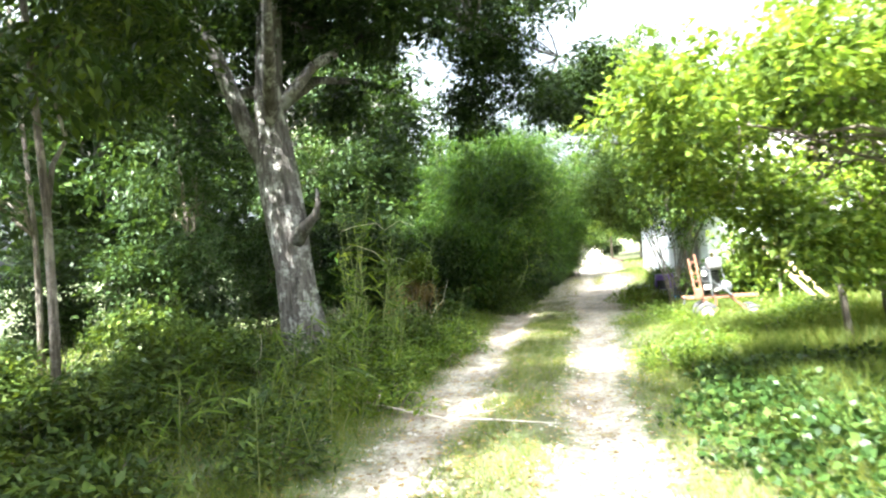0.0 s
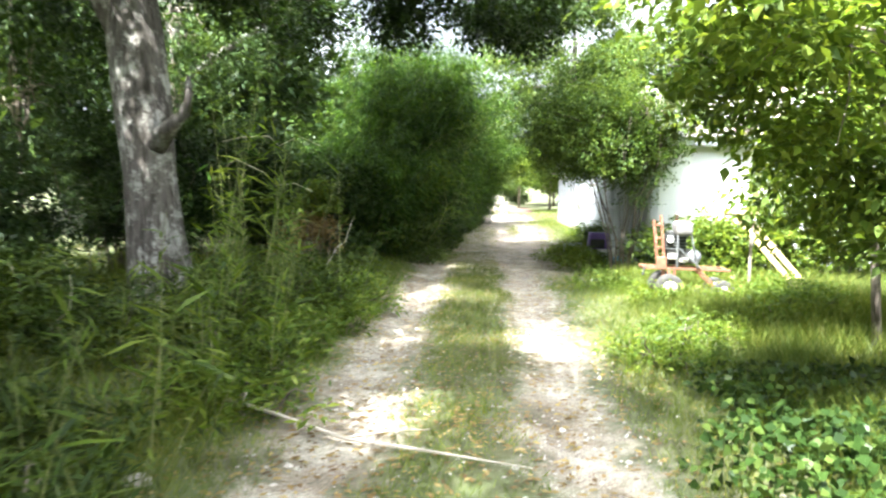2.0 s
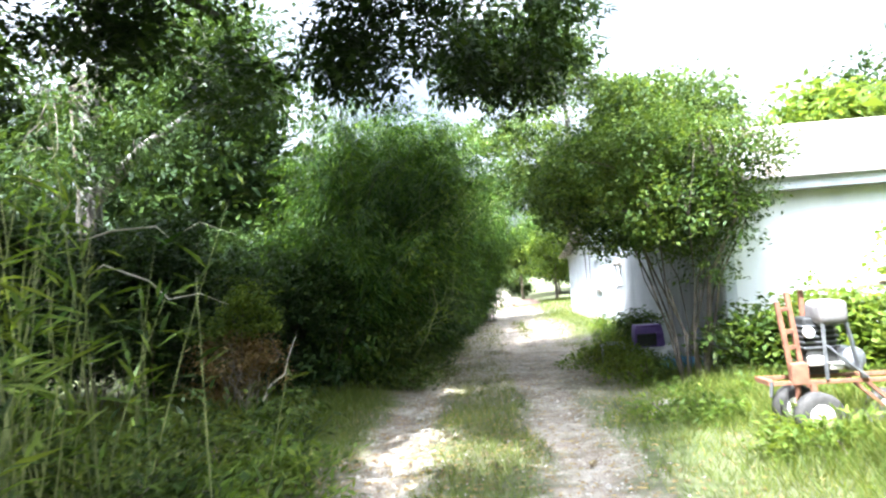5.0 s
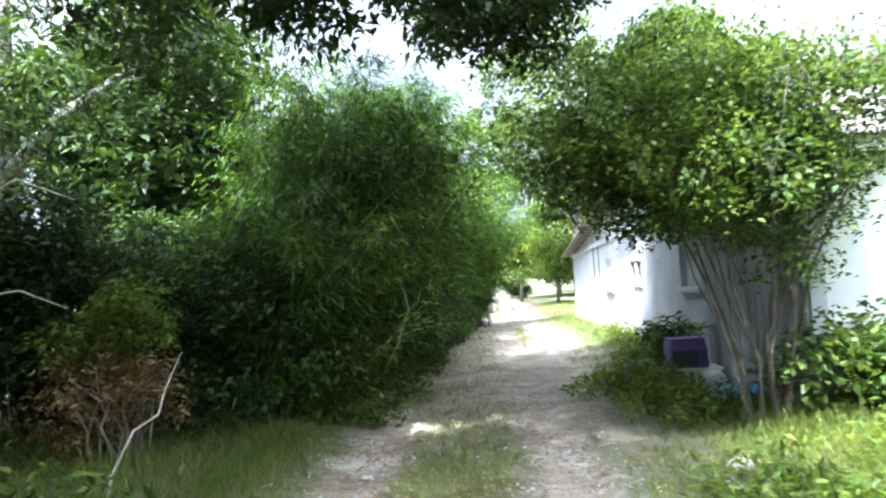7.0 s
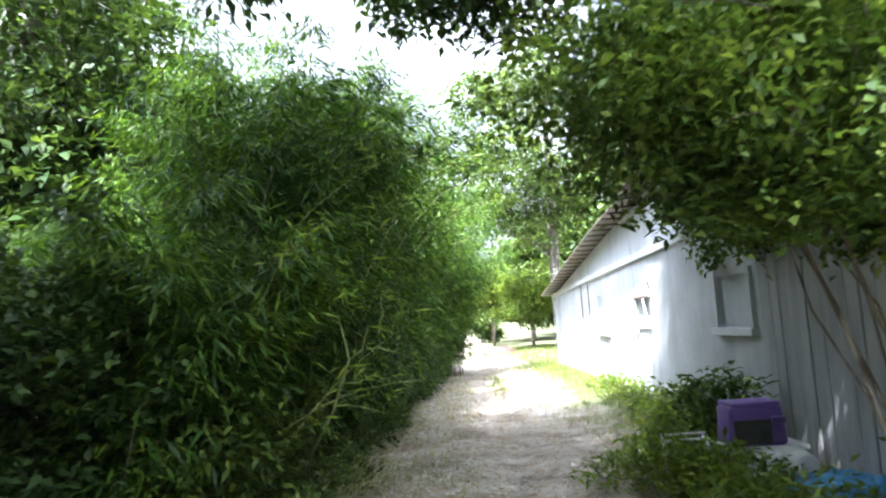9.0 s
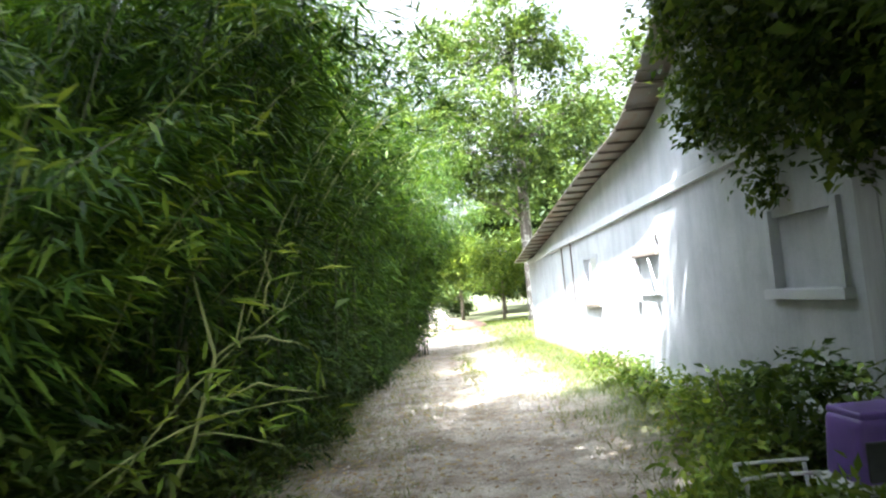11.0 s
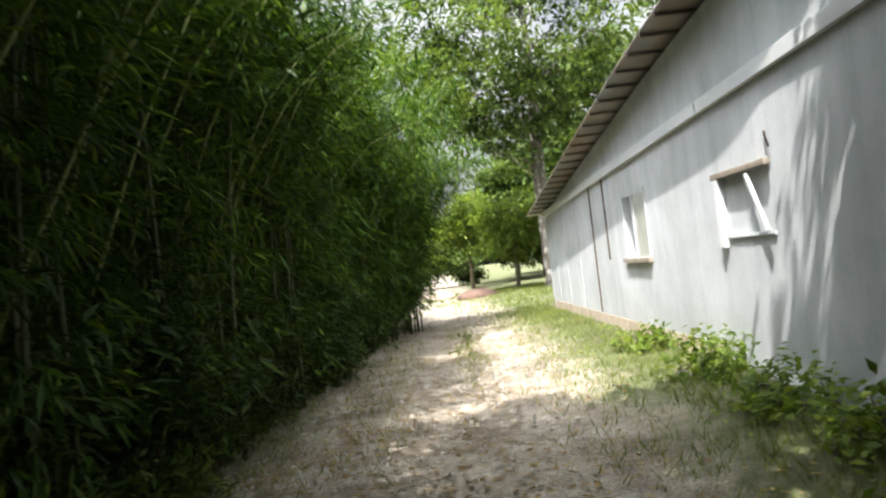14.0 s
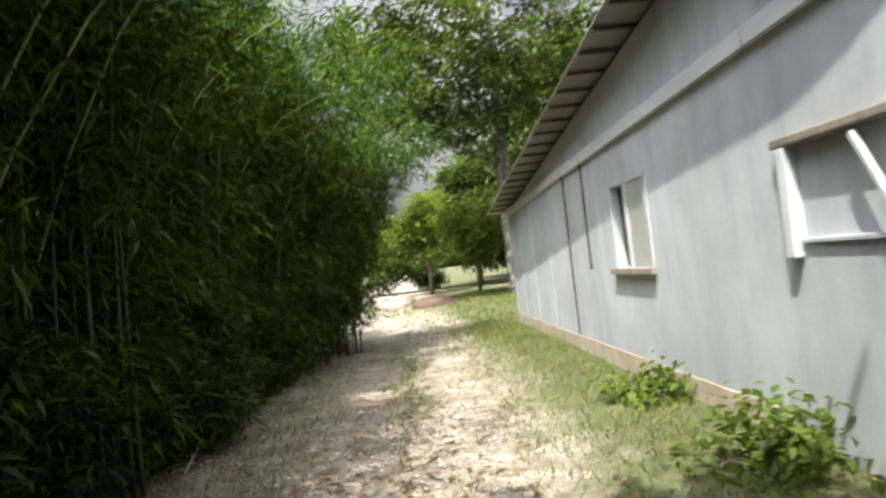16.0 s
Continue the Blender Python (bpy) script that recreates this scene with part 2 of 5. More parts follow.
def beam_bm(a, b, w, h, bevel=0.0, bm=None, roll=0.0):
    """A squared timber from a to b."""
    a, b = Vector(a), Vector(b)
    bm = bm or bmesh.new()
    one = box_bm(-w / 2, w / 2, -h / 2, h / 2, 0, (b - a).length, bevel)
    m = Matrix.Translation(a) @ (b - a).to_track_quat("Z", "Y").to_matrix().to_4x4() @ Matrix.Rotation(roll, 4, "Z")
    one.transform(m)
    me = bpy.data.meshes.new("tmp")
    one.to_mesh(me)
    one.free()
    bm.from_mesh(me)
    bpy.data.meshes.remove(me)
    return bm


def tube_data(points, radii, sides=8, wob=0.0, rng=None, closed=True):
    """Verts and faces of a tapered tube along points."""
    verts, faces = [], []
    pts = [Vector(p) for p in points]
    ref = Vector((0.31, 0.95, 0.05))
    for i, p in enumerate(pts):
        d = (pts[min(i + 1, len(pts) - 1)] - pts[max(i - 1, 0)]).normalized()
        u = d.cross(ref)
        if u.length < 0.1:
            u = d.cross(Vector((1, 0, 0)))
        u.normalize()
        v = d.cross(u)
        for j in range(sides):
            a = 2 * math.pi * j / sides
            r = radii[i] * (1 + (rng.uniform(-wob, wob) if rng else 0))
            verts.append(p + r * (math.cos(a) * u + math.sin(a) * v))
        if i:
            for j in range(sides):
                k = (j + 1) % sides
                faces.append(((i - 1) * sides + j, (i - 1) * sides + k, i * sides + k, i * sides + j))
    if closed:
        faces.append(tuple(range(sides))[::-1])
        faces.append(tuple(range((len(pts) - 1) * sides, len(pts) * sides)))
    return verts, faces


def tube(name, points, radii, material, parent=None, sides=8, wob=0.0, rng=None, label=""):
    v, f = tube_data(points, radii, sides, wob, rng)
    return put(name, mesh_from(name, v, f, material, True), parent, label)


def tubes(name, runs, material, parent=None, sides=5, label=""):
    """Several thin twigs in one mesh."""
    V, F = [], []
    for points, radii in runs:
        v, f = tube_data(points, radii, sides)
        F += [tuple(i + len(V) for i in q) for q in f]
        V += v
    return put(name, mesh_from(name, V, F, material, True), parent, label)


def unit(rng, n):
    v = rng.normal(size=(n, 3))
    return v / np.linalg.norm(v, axis=1, keepdims=True)


def leaf_quads(rng, at, length, width, droop=0.3, direction=None, vary=0.35, fold=0.15):
    """Pointed leaves at the given places: one folded diamond each."""
    n = len(at)
    d = unit(rng, n) if direction is None else direction + 0.55 * unit(rng, n)
    d[:, 2] -= droop
    d /= np.linalg.norm(d, axis=1, keepdims=True)
    up = np.tile([0.0, 0.0, 1.0], (n, 1)) + 0.7 * unit(rng, n)
    s = np.cross(d, up)
    s /= np.linalg.norm(s, axis=1, keepdims=True) + 1e-6
    nrm = np.cross(s, d)
    size = (1 + vary * rng.uniform(-1, 1, n))[:, None]
    L, W = length * size, width * size
    q = np.empty((n, 4, 3))
    q[:, 0] = at
    q[:, 1] = at + d * L * 0.42 + s * W / 2 + nrm * W * fold
    q[:, 2] = at + d * L - np.array([0, 0, 1]) * L * 0.1
    q[:, 3] = at + d * L * 0.42 - s * W / 2 + nrm * W * fold
    return q


def in_blobs(rng, blobs, n, shell=0.55):
    """Places in ellipsoids (x, y, z, rx, ry, rz), more of them towards the outside."""
    b = np.array(blobs, dtype=float)
    vol = (b[:, 3] * b[:, 4] * b[:, 5]) ** 0.75
    pick = rng.choice(len(b), n, p=vol / vol.sum())
    r = rng.uniform(0, 1, n) ** (1 / 3.0)
    r = shell * (0.75 + 0.25 * r) + (1 - shell) * r
    return b[pick, :3] + unit(rng, n) * r[:, None] * b[pick, 3:]


def foliage(rng, blobs, clumps, per, length, width, spread, droop=0.3, shell=0.55, floor=0.02, along=True):
    """Leaves in tufts inside blobs, with gaps between the tufts."""
    c = in_blobs(rng, blobs, clumps, shell)
    c = c[c[:, 2] > floor]
    dirs = unit(rng, len(c))
    dirs[:, 2] = 0.4 * dirs[:, 2] + 0.1
    k = rng.uniform(-0.5, 1.0, (len(c), per, 1))
    at = c[:, None, :] + dirs[:, None, :] * k * spread * 1.6 + rng.normal(size=(len(c), per, 3)) * spread * np.array([0.55, 0.55, 0.42])
    at = at.reshape(-1, 3)
    d = np.repeat(dirs, per, axis=0)
    keep = at[:, 2] > floor
    return leaf_quads(rng, at[keep], length, width, droop, d[keep] if along else None)


def bough(rng, a, b, sag=0.2, n=6):
    """A crooked line from a to b."""
    a, b = np.array(a, float), np.array(b, float)
    k = np.linspace(0, 1, n)[:, None]
    p = a + (b - a) * k
    amp = np.linalg.norm(b - a) * 0.05
    p[1:-1] += rng.normal(size=(n - 2, 3)) * amp
    p[:, 2] += np.sin(k[:, 0] * math.pi) * sag
    return [tuple(v) for v in p]


# ---------------------------------------------------------------- ground
def ground_z(x, y):
    """Height of the ground: ruts, a crown between them, a bank towards the barn and the brush."""
    z = 0.018 * noise.noise(Vector((x * 1.3, y * 1.3, 0.0))) + 0.03 * noise.noise(Vector((x * 0.35, y * 0.35, 4.0)))
    if -8 < x < 8 and -12 < y < 46:
        for c in (-1.72, -0.05):
            z -= 0.045 * math.exp(-((x - c) / 0.3) ** 2)
        z += 0.12 * max(0.0, min(1.0, (-2.1 - x) / 1.5)) + 0.10 * max(0.0, min(1.0, (x - 0.9) / 1.2))
    return z


def build_ground():
    xs = sorted({*np.linspace(-5, 6, 111).round(3), *(-400, -200, -100, -60, -40, -30, -20, -14, -10, -7.5, 8, 10, 14, 20, 30, 40, 60, 100, 200, 400)})
    ys = sorted({*np.linspace(-2, 44, 307).round(3), *(-400, -200, -100, -50, -30, -15, -8, -4, 47, 50, 55, 60, 70, 90, 120, 200, 400)})
    verts = [(x, y, ground_z(x, y)) for y in ys for x in xs]
    n = len(xs)
    faces = [(j * n + i, j * n + i + 1, (j + 1) * n + i + 1, (j + 1) * n + i) for j in range(len(ys) - 1) for i in range(n - 1)]
    ob = new("ground", mesh_from("ground", verts, faces, GROUND, True))
    tagged(ob, "sandy lane with two wheel tracks and a grassy strip between weedy verges", "ground", kind="structure")


build_ground()

# ---------------------------------------------------------------- barn
BX, Y0, Y1 = 2.35, 16.1, 33.0              # the wall along the lane
BACK = 15.0                                # how far the barn reaches from the lane
RAKE = [(15.85, 2.62), (18.4, 3.42), (20.9, 4.2), (21.4, 3.98), (21.9, 3.70), (22.4, 3.46), (22.9, 3.29), (23.4, 3.21), (24.4, 3.14), (25.5, 3.04), (28.07, 2.75), (32.6, 2.22), (33.4, 2.13)]


def rake_z(y):
    return float(np.interp(y, [p[0] for p in RAKE], [p[1] for p in RAKE])) - 0.04


def trim_z(y):
    return min(2.37 - (y - 21.7) * 0.025, rake_z(y) - 0.07)


def wall_cut(name, wx, y_edges, z_of, openings, parent, label):
    """The lane wall as a solid of strips, with openings (y0, y1, z0, z1) that go through."""
    ys = sorted({*y_edges, *[o[0] for o in openings], *[o[1] for o in openings]})
    bm = bmesh.new()
    for a, b in zip(ys[:-1], ys[1:]):
        cuts = [(o[2], o[3]) for o in openings if o[0] < (a + b) / 2 < o[1]]
        lo = -0.15
        spans = []
        for c0, c1 in sorted(cuts):
            spans.append((lo, c0, False))
            lo = c1
        spans.append((lo, None, True))
        for s0, s1, top in spans:
            za, zb = (z_of(a), z_of(b)) if top else (s1, s1)
            v = [bm.verts.new(p) for p in ((wx, a, s0), (wx, b, s0), (wx, b, zb), (wx, a, za),
                                           (wx + 0.14, a, s0), (wx + 0.14, b, s0), (wx + 0.14, b, zb), (wx + 0.14, a, za))]
            for f in ((3, 2, 1, 0), (4, 5, 6, 7), (0, 1, 5, 4), (2, 3, 7, 6), (1, 2, 6, 5), (3, 0, 4, 7)):
                bm.faces.new([v[i] for i in f])
    bmesh.ops.remove_doubles(bm, verts=bm.verts, dist=0.0005)
    return part(name, bm, WALL, parent, label)


def build_barn():
    barn = thing("barn", (BX, Y0, 0), "weathered grey barn with a rusty tin roof beside the lane", "barn")
    win = (25.92, 26.86, 1.06, 1.80)
    hat = (22.97, 23.85, 1.2, 1.66)
    win2 = (19.3, 20.2, 1.22, 1.78)
    edges = [Y0, *[y for y, _ in RAKE if Y0 < y < Y1], Y1]
    wall_cut("wall", BX, edges, lambda y: rake_z(y) - 0.06, (win, hat, win2), barn, "grey-white painted lane wall with rain streaks")
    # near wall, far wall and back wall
    # near wall is coloured whiter than the others to stand for full sun
    part("side_wall", box_bm(BX + 0.142, BX + BACK - 0.002, Y0, Y0 + 0.14, -0.15, 2.62), SUNLIT_WALL, barn, "near side wall, coloured whiter for the sun on it")
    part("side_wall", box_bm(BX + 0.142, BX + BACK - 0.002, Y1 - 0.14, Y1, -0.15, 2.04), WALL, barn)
    wall_cut("back_wall", BX + BACK, edges, lambda y: rake_z(y) - 0.06, (), barn, "")
    # concrete foot, standing a little proud
    bm = box_bm(BX - 0.006, BX + 0.02, 24.1, Y1 - 0.01, -0.1, 0.27, 0.012)
    part("foundation", bm, CONCRETE, barn, "sandy brown concrete footing")
    # trim board along the wall
    for a, b in ((16.12, 19.95), (19.97, 24.05), (24.07, 28.6), (28.62, 32.98)):
        part("trim_board", beam_bm((BX - 0.022, a, trim_z(a)), (BX - 0.022, b, trim_z(b)), 0.04, 0.11, 0.006), TRIM, barn)
    # battens towards the far end
    for y, top in ((28.6, 0.06), (27.75, 0.06)):
        z0 = 0.28 if y > 28 else 1.05
        part("batten", box_bm(BX - 0.022, BX - 0.002, y - 0.018, y + 0.018, z0, trim_z(y) - top, 0.003), DARKWOOD, barn)
    for y in (29.8, 31.0, 32.1, 32.96):
        part("batten", box_bm(BX - 0.014, BX - 0.002, y - 0.02, y + 0.02, 0.28, trim_z(y) - 0.06, 0.003), WALL, barn)
    # roof: tin sheets on rafters, each sheet a piece
    over = 0.33
    fine = [(float(y), rake_z(float(y))) for y in np.linspace(15.85, 33.4, 72)]
    for (ya, za), (yb, zb) in zip(fine[:-1], fine[1:]):
        bm = bmesh.new()
        xs = [BX - over, BX + 4.0, BX + 9.0, BX + BACK + 0.3]
        lift = 0.012
        rows = []
        for y, z in ((ya, za + lift), (yb + 0.05, zb)) if zb < za else ((ya - 0.05, za), (yb, zb + lift)):
            rows.append([bm.verts.new((x, y, z)) for x in xs] + [bm.verts.new((x, y, z + 0.012)) for x in xs])
        r0, r1 = rows
        for i in range(3):
            bm.faces.new((r0[i], r0[i + 1], r1[i + 1], r1[i]))
            bm.faces.new((r0[4 + i], r1[4 + i], r1[5 + i], r0[5 + i]))
        for a, b in (((r0[0], r0[4]), (r1[0], r1[4])), ((r0[3], r0[7]), (r1[3], r1[7]))):
            bm.faces.new((a[0], b[0], b[1], a[1]))
        bm.faces.new((r0[0], r0[4], r0[5], r0[1]))
        bm.faces.new((r1[0], r1[1], r1[5], r1[4]))
        part("roof_sheet", bm, TIN, barn)
    for y in np.arange(16.3, 33.4, 0.45):       # laths under the overhang
        y = float(y)
        s = math.atan2(rake_z(y + 0.1) - rake_z(y - 0.1), 0.2)
        bm = box_bm(-over + 0.005, 0.2, -0.016, 0.016, -0.03, -0.004, 0.003)
        bm.transform(Matrix.Translation((BX, y, rake_z(y))) @ Matrix.Rotation(s, 4, "X"))
        part("lath", bm, DARKWOOD, barn)
    part("fascia", box_bm(BX - 0.2, BX + BACK, 15.88, 15.91, 2.43, 2.60, 0.005), TRIM, barn, "white eave board")
    part("soffit", box_bm(BX - 0.1, BX + BACK, 15.912, 16.098, 2.43, 2.455), DARKWOOD, barn)
    # window with frame, sill and a pale pane
    y0, y1, z0, z1 = win
    w = part("window", box_bm(BX + 0.012, BX + 0.022, y0 + 0.03, y0 + 0.52, z0, z1), PANE, barn, "half-open window with a dusty pale pane")
    # dark sheet standing for the unlit recess behind the open half
    part("pane", box_bm(BX + 0.10, BX + 0.11, y0 + 0.525, y1, z0, z1), DARKWOOD, w)
    for b in ((y0 - 0.04, y0 + 0.03, z0, z1 + 0.05), (y1 - 0.03, y1 + 0.04, z0, z1 + 0.05), (y0 + 0.5, y0 + 0.54, z0, z1)):
        part("window_frame", box_bm(BX - 0.012, BX + 0.08, b[0], b[1], b[2], b[3], 0.004), WALL, w)
    part("window_sill", box_bm(BX - 0.05, BX + 0.06, y0 - 0.06, y1 + 0.08, z0 - 0.06, z0 - 0.005, 0.008), TIMBER, w)
    # hatch
    y0, y1, z0, z1 = hat
    h = part("hatch", box_bm(BX + 0.02, BX + 0.05, y0, y1, z0, z1), WALL, barn, "closed grey board hatch")
    part("lintel", box_bm(BX - 0.05, BX + 0.04, y0 - 0.04, y1 + 0.05, z1, z1 + 0.05, 0.01), TIMBER, h)
    part("jamb", box_bm(BX - 0.05, BX + 0.03, y1 - 0.075, y1 + 0.005, z0 - 0.1, z1 - 0.003, 0.006), TRIM, h)
    part("ledge", box_bm(BX - 0.018, BX + 0.03, y0 - 0.02, y1 - 0.09, z0 - 0.03, z0 - 0.006, 0.004), WALL, h)
    part("prop", beam_bm((BX - 0.04, y0 + 0.28, z1 - 0.03), (BX - 0.06, y0 - 0.02, z0 + 0.0), 0.026, 0.03, 0.003), TRIM, h, "white painted stick")
    part("hook", beam_bm((BX - 0.01, y0 - 0.02, z1 + 0.23), (BX - 0.05, y0 - 0.11, z1 + 0.21), 0.016, 0.024, 0.003), DARKWOOD, h)
    part("hook", beam_bm((BX - 0.05, y0 - 0.105, z1 + 0.2), (BX - 0.012, y0 - 0.07, z1 + 0.12), 0.012, 0.016, 0.003), DARKWOOD, h)
    # near window
    y0, y1, z0, z1 = win2
    w = part("window", box_bm(BX + 0.05, BX + 0.06, y0, y1, z0, z1), WALL, barn, "boarded-up grey window")
    for b in ((y0 - 0.06, y0 + 0.02, z0, z1 + 0.06), (y1 - 0.02, y1 + 0.06, z0, z1 + 0.06)):
        part("window_frame", box_bm(BX - 0.04, BX + 0.08, b[0], b[1], b[2], b[3], 0.004), WALL, w)
    part("window_sill", box_bm(BX - 0.08, BX + 0.06, y0 - 0.1, y1 + 0.1, z0 - 0.08, z0 - 0.004, 0.006), TRIM, w)
    # boards of the near end of the wall
    rng = random.Random(5)
    y = 16.14
    while y < 18.9:
        wd = rng.uniform(0.16, 0.24)
        part("plank", box_bm(BX - 0.03 - rng.uniform(0, 0.012), BX - 0.003, y, y + wd - 0.012, rng.uniform(0.05, 0.2), trim_z(y) - 0.06, 0.004), BOARD, barn)
        y += wd


# lighter copy of the wall paint for the side that the sun strikes
SUNLIT_WALL = plain("sunlit_wall_paint", (0.62, 0.62, 0.61), (0.78, 0.78, 0.77), 0.8, scale=2, stretch=(1, 1, 0.3))
PANE = plain("dusty_pane", (0.30, 0.31, 0.27), (0.42, 0.43, 0.38), 0.4, scale=2)
BOARD = plain("silvery_board", (0.20, 0.20, 0.195), (0.42, 0.425, 0.42), 0.85, scale=4, stretch=(1, 1, 0.15))
build_barn()


# ---------------------------------------------------------------- trees
def tree(name, label, at, stems, blobs, seed, bark, leaf, clumps, per, length, width, spread, boughs=10, droop=0.3, shell=0.55, category="tree", group="", r_bough=0.06):
    """stems: [(points, radii)]; boughs run from the stems into the crown."""
    rng = np.random.default_rng(seed)
    rnd = random.Random(seed)
    t = thing(name, (at[0], at[1], 0), label, category, group)
    for i, (pts, rad) in enumerate(stems):
        tube("trunk" if i == 0 else "limb", pts, rad, bark, t, 12 if rad[0] > 0.15 else 8, 0.06, rnd)
    ends = in_blobs(rng, blobs, boughs, 0.7)
    for e in ends:
        runs = []
        pts, rad, k = min(((q, w, j) for q, w in stems if len(q) > 2 and (w[0] > 0.135 or len(stems) < 7 or len(stems) > 8) for j in range(len(q) // 2, len(q))),
                          key=lambda o: np.linalg.norm(np.array(o[0][o[2]]) - e))
        r = min(rad[k] * 0.6, r_bough) + 0.008
        line = bough(rng, pts[k], e, 0.25, 7)
        runs.append((line, [r * (1 - 0.85 * i / 6) for i in range(7)]))
        for _ in range(3):
            j = rnd.randrange(2, 6)
            tip = np.array(line[j]) + unit(rng, 1)[0] * rnd.uniform(0.4, 1.0) * max(0.5, 0.18 * np.linalg.norm(np.array(line[-1]) - np.array(line[0])) * 2)
            runs.append((bough(rng, line[j], tip, 0.05, 4), [r * 0.45, r * 0.35, r * 0.22, r * 0.1]))
        tubes("branch", runs, bark, t, 5)
    put("crown", quads_mesh("crown", foliage(rng, blobs, clumps, per, length, width, spread, droop, shell), leaf), t)
    return t


def blob_cloud(rng, centre, reach, n, size):
    """n blobs strewn in an ellipsoid: an uneven crown."""
    c = np.array(centre) + unit(rng, n) * (rng.uniform(0.2, 1.0, n) ** 0.5)[:, None] * np.array(reach)
    s = size * rng.uniform(0.65, 1.3, (n, 1)) * np.array([1.0, 1.0, 0.7])
    return np.hstack([c, s])


def build_oak():
    rng = np.random.default_rng(11)
    x, y = -5.15, 11.9
    trunk = ([(x + 0.1, y, -0.2), (x + 0.08, y, 0.25), (x + 0.02, y, 1.0), (x - 0.05, y, 1.7), (x - 0.12, y + 0.05, 2.5), (x - 0.25, y + 0.1, 3.5), (x - 0.3, y + 0.1, 4.6), (x - 0.2, y + 0.3, 6.5), (x - 0.1, y + 0.6, 8.5), (x, y + 0.6, 10.5)],
             [0.60, 0.45, 0.37, 0.35, 0.38, 0.36, 0.27, 0.22, 0.17, 0.1])
    limb_l = ([(x - 0.25, y + 0.1, 3.2), (x - 0.75, y, 4.3), (x - 1.1, y - 0.2, 5.6), (x - 2.0, y - 0.8, 8.0)], [0.2, 0.16, 0.13, 0.06])
    limb_r = ([(x - 0.25, y + 0.1, 4.4), (x + 0.5, y + 0.4, 5.3), (x + 1.5, y + 1.4, 6.1), (x + 3.2, y + 3.6, 6.5), (x + 4.8, y + 6.2, 6.3)], [0.14, 0.10, 0.075, 0.055, 0.03])
    limb_b = ([(x - 0.2, y + 0.3, 4.6), (x, y + 1.8, 5.4), (x + 0.3, y + 3.4, 5.7), (x + 0.8, y + 4.8, 5.7)], [0.12, 0.09, 0.07, 0.04])
    limb_d = ([(x - 0.2, y + 0.3, 4.9), (x - 1.4, y + 1.2, 5.2), (x - 2.8, y + 2.4, 5.6)], [0.13, 0.1, 0.04])
    limb_f = ([(x - 0.25, y, 4.2), (x + 0.3, y - 1.0, 5.4), (x + 0.9, y - 2.2, 6.4)], [0.14, 0.1, 0.04])
    knob = ([(x + 0.12, y - 0.15, 2.15), (x + 0.42, y - 0.33, 2.38), (x + 0.62, y - 0.4, 2.52), (x + 0.68, y - 0.4, 2.75), (x + 0.66, y - 0.38, 2.98)], [0.16, 0.10, 0.07, 0.05, 0.03])
    blobs = np.vstack([blob_cloud(rng, (x - 1.2, y + 0.8, 8.2), (3.2, 3.2, 2.4), 20, 1.0),
                       blob_cloud(rng, (x - 2.5, y - 1, 6.4), (2.4, 3.0, 1.8), 9, 0.9),
                       blob_cloud(rng, (x + 1.0, y - 2.0, 6.9), (1.7, 2.4, 1.2), 8, 0.7),
                       blob_cloud(rng, (x + 5.0, y + 7.0, 5.7), (1.5, 2.4, 0.7), 24, 0.6),
                       blob_cloud(rng, (x + 3.5, y + 4.3, 7.4), (2.0, 2.0, 0.9), 14, 0.62),
                       blob_cloud(rng, (x + 2.0, y + 5.6, 5.1), (1.6, 1.2, 0.6), 9, 0.5),
                       blob_cloud(rng, (x + 0.2, y + 4.4, 5.2), (1.8, 1.4, 0.9), 8, 0.5),
                       blob_cloud(rng, (x + 3.1, y + 4.2, 6.3), (1.1, 1.2, 0.7), 7, 0.6),
                       blob_cloud(rng, (x - 2.8, y + 2.8, 5.2), (1.6, 1.6, 0.9), 6, 0.7),
                       blob_cloud(rng, (x - 1.5, y + 1.9, 6.0), (1.8, 1.8, 0.8), 12, 0.65),
                       blob_cloud(rng, (x + 1.9, y + 1.4, 5.6), (1.3, 1.3, 0.8), 12, 0.5),
                       # clumps from here on are unseen overhead, added to shade lane, brush and bamboo
                       blob_cloud(rng, (x + 2.6, y - 2.6, 7.6), (1.8, 2.6, 0.7), 17, 0.55),
                       blob_cloud(rng, (x + 3.6, y + 1.0, 7.8), (1.9, 2.2, 0.7), 15, 0.55),
                       blob_cloud(rng, (x - 0.8, y + 1.6, 7.0), (2.6, 2.6, 0.8), 18, 0.75),
                       blob_cloud(rng, (x + 1.5, y + 3.4, 8.2), (2.2, 1.8, 0.5), 22, 0.6),
                       blob_cloud(rng, (x + 1.6, y + 5.8, 8.4), (2.0, 1.4, 0.5), 16, 0.6),
                       blob_cloud(rng, (x + 3.5, y + 0.2, 8.3), (1.5, 2.8, 0.5), 18, 0.55)])
    tree("oak_tree", "tall old oak with pale rough bark and a dark spreading crown", (x, y), [trunk, limb_l, limb_r, limb_b, limb_d, limb_f, knob], blobs, 12,
         OAK_BARK, OAK_LEAF, 6600, 20, 0.15, 0.07, 0.25, 50, r_bough=0.08)


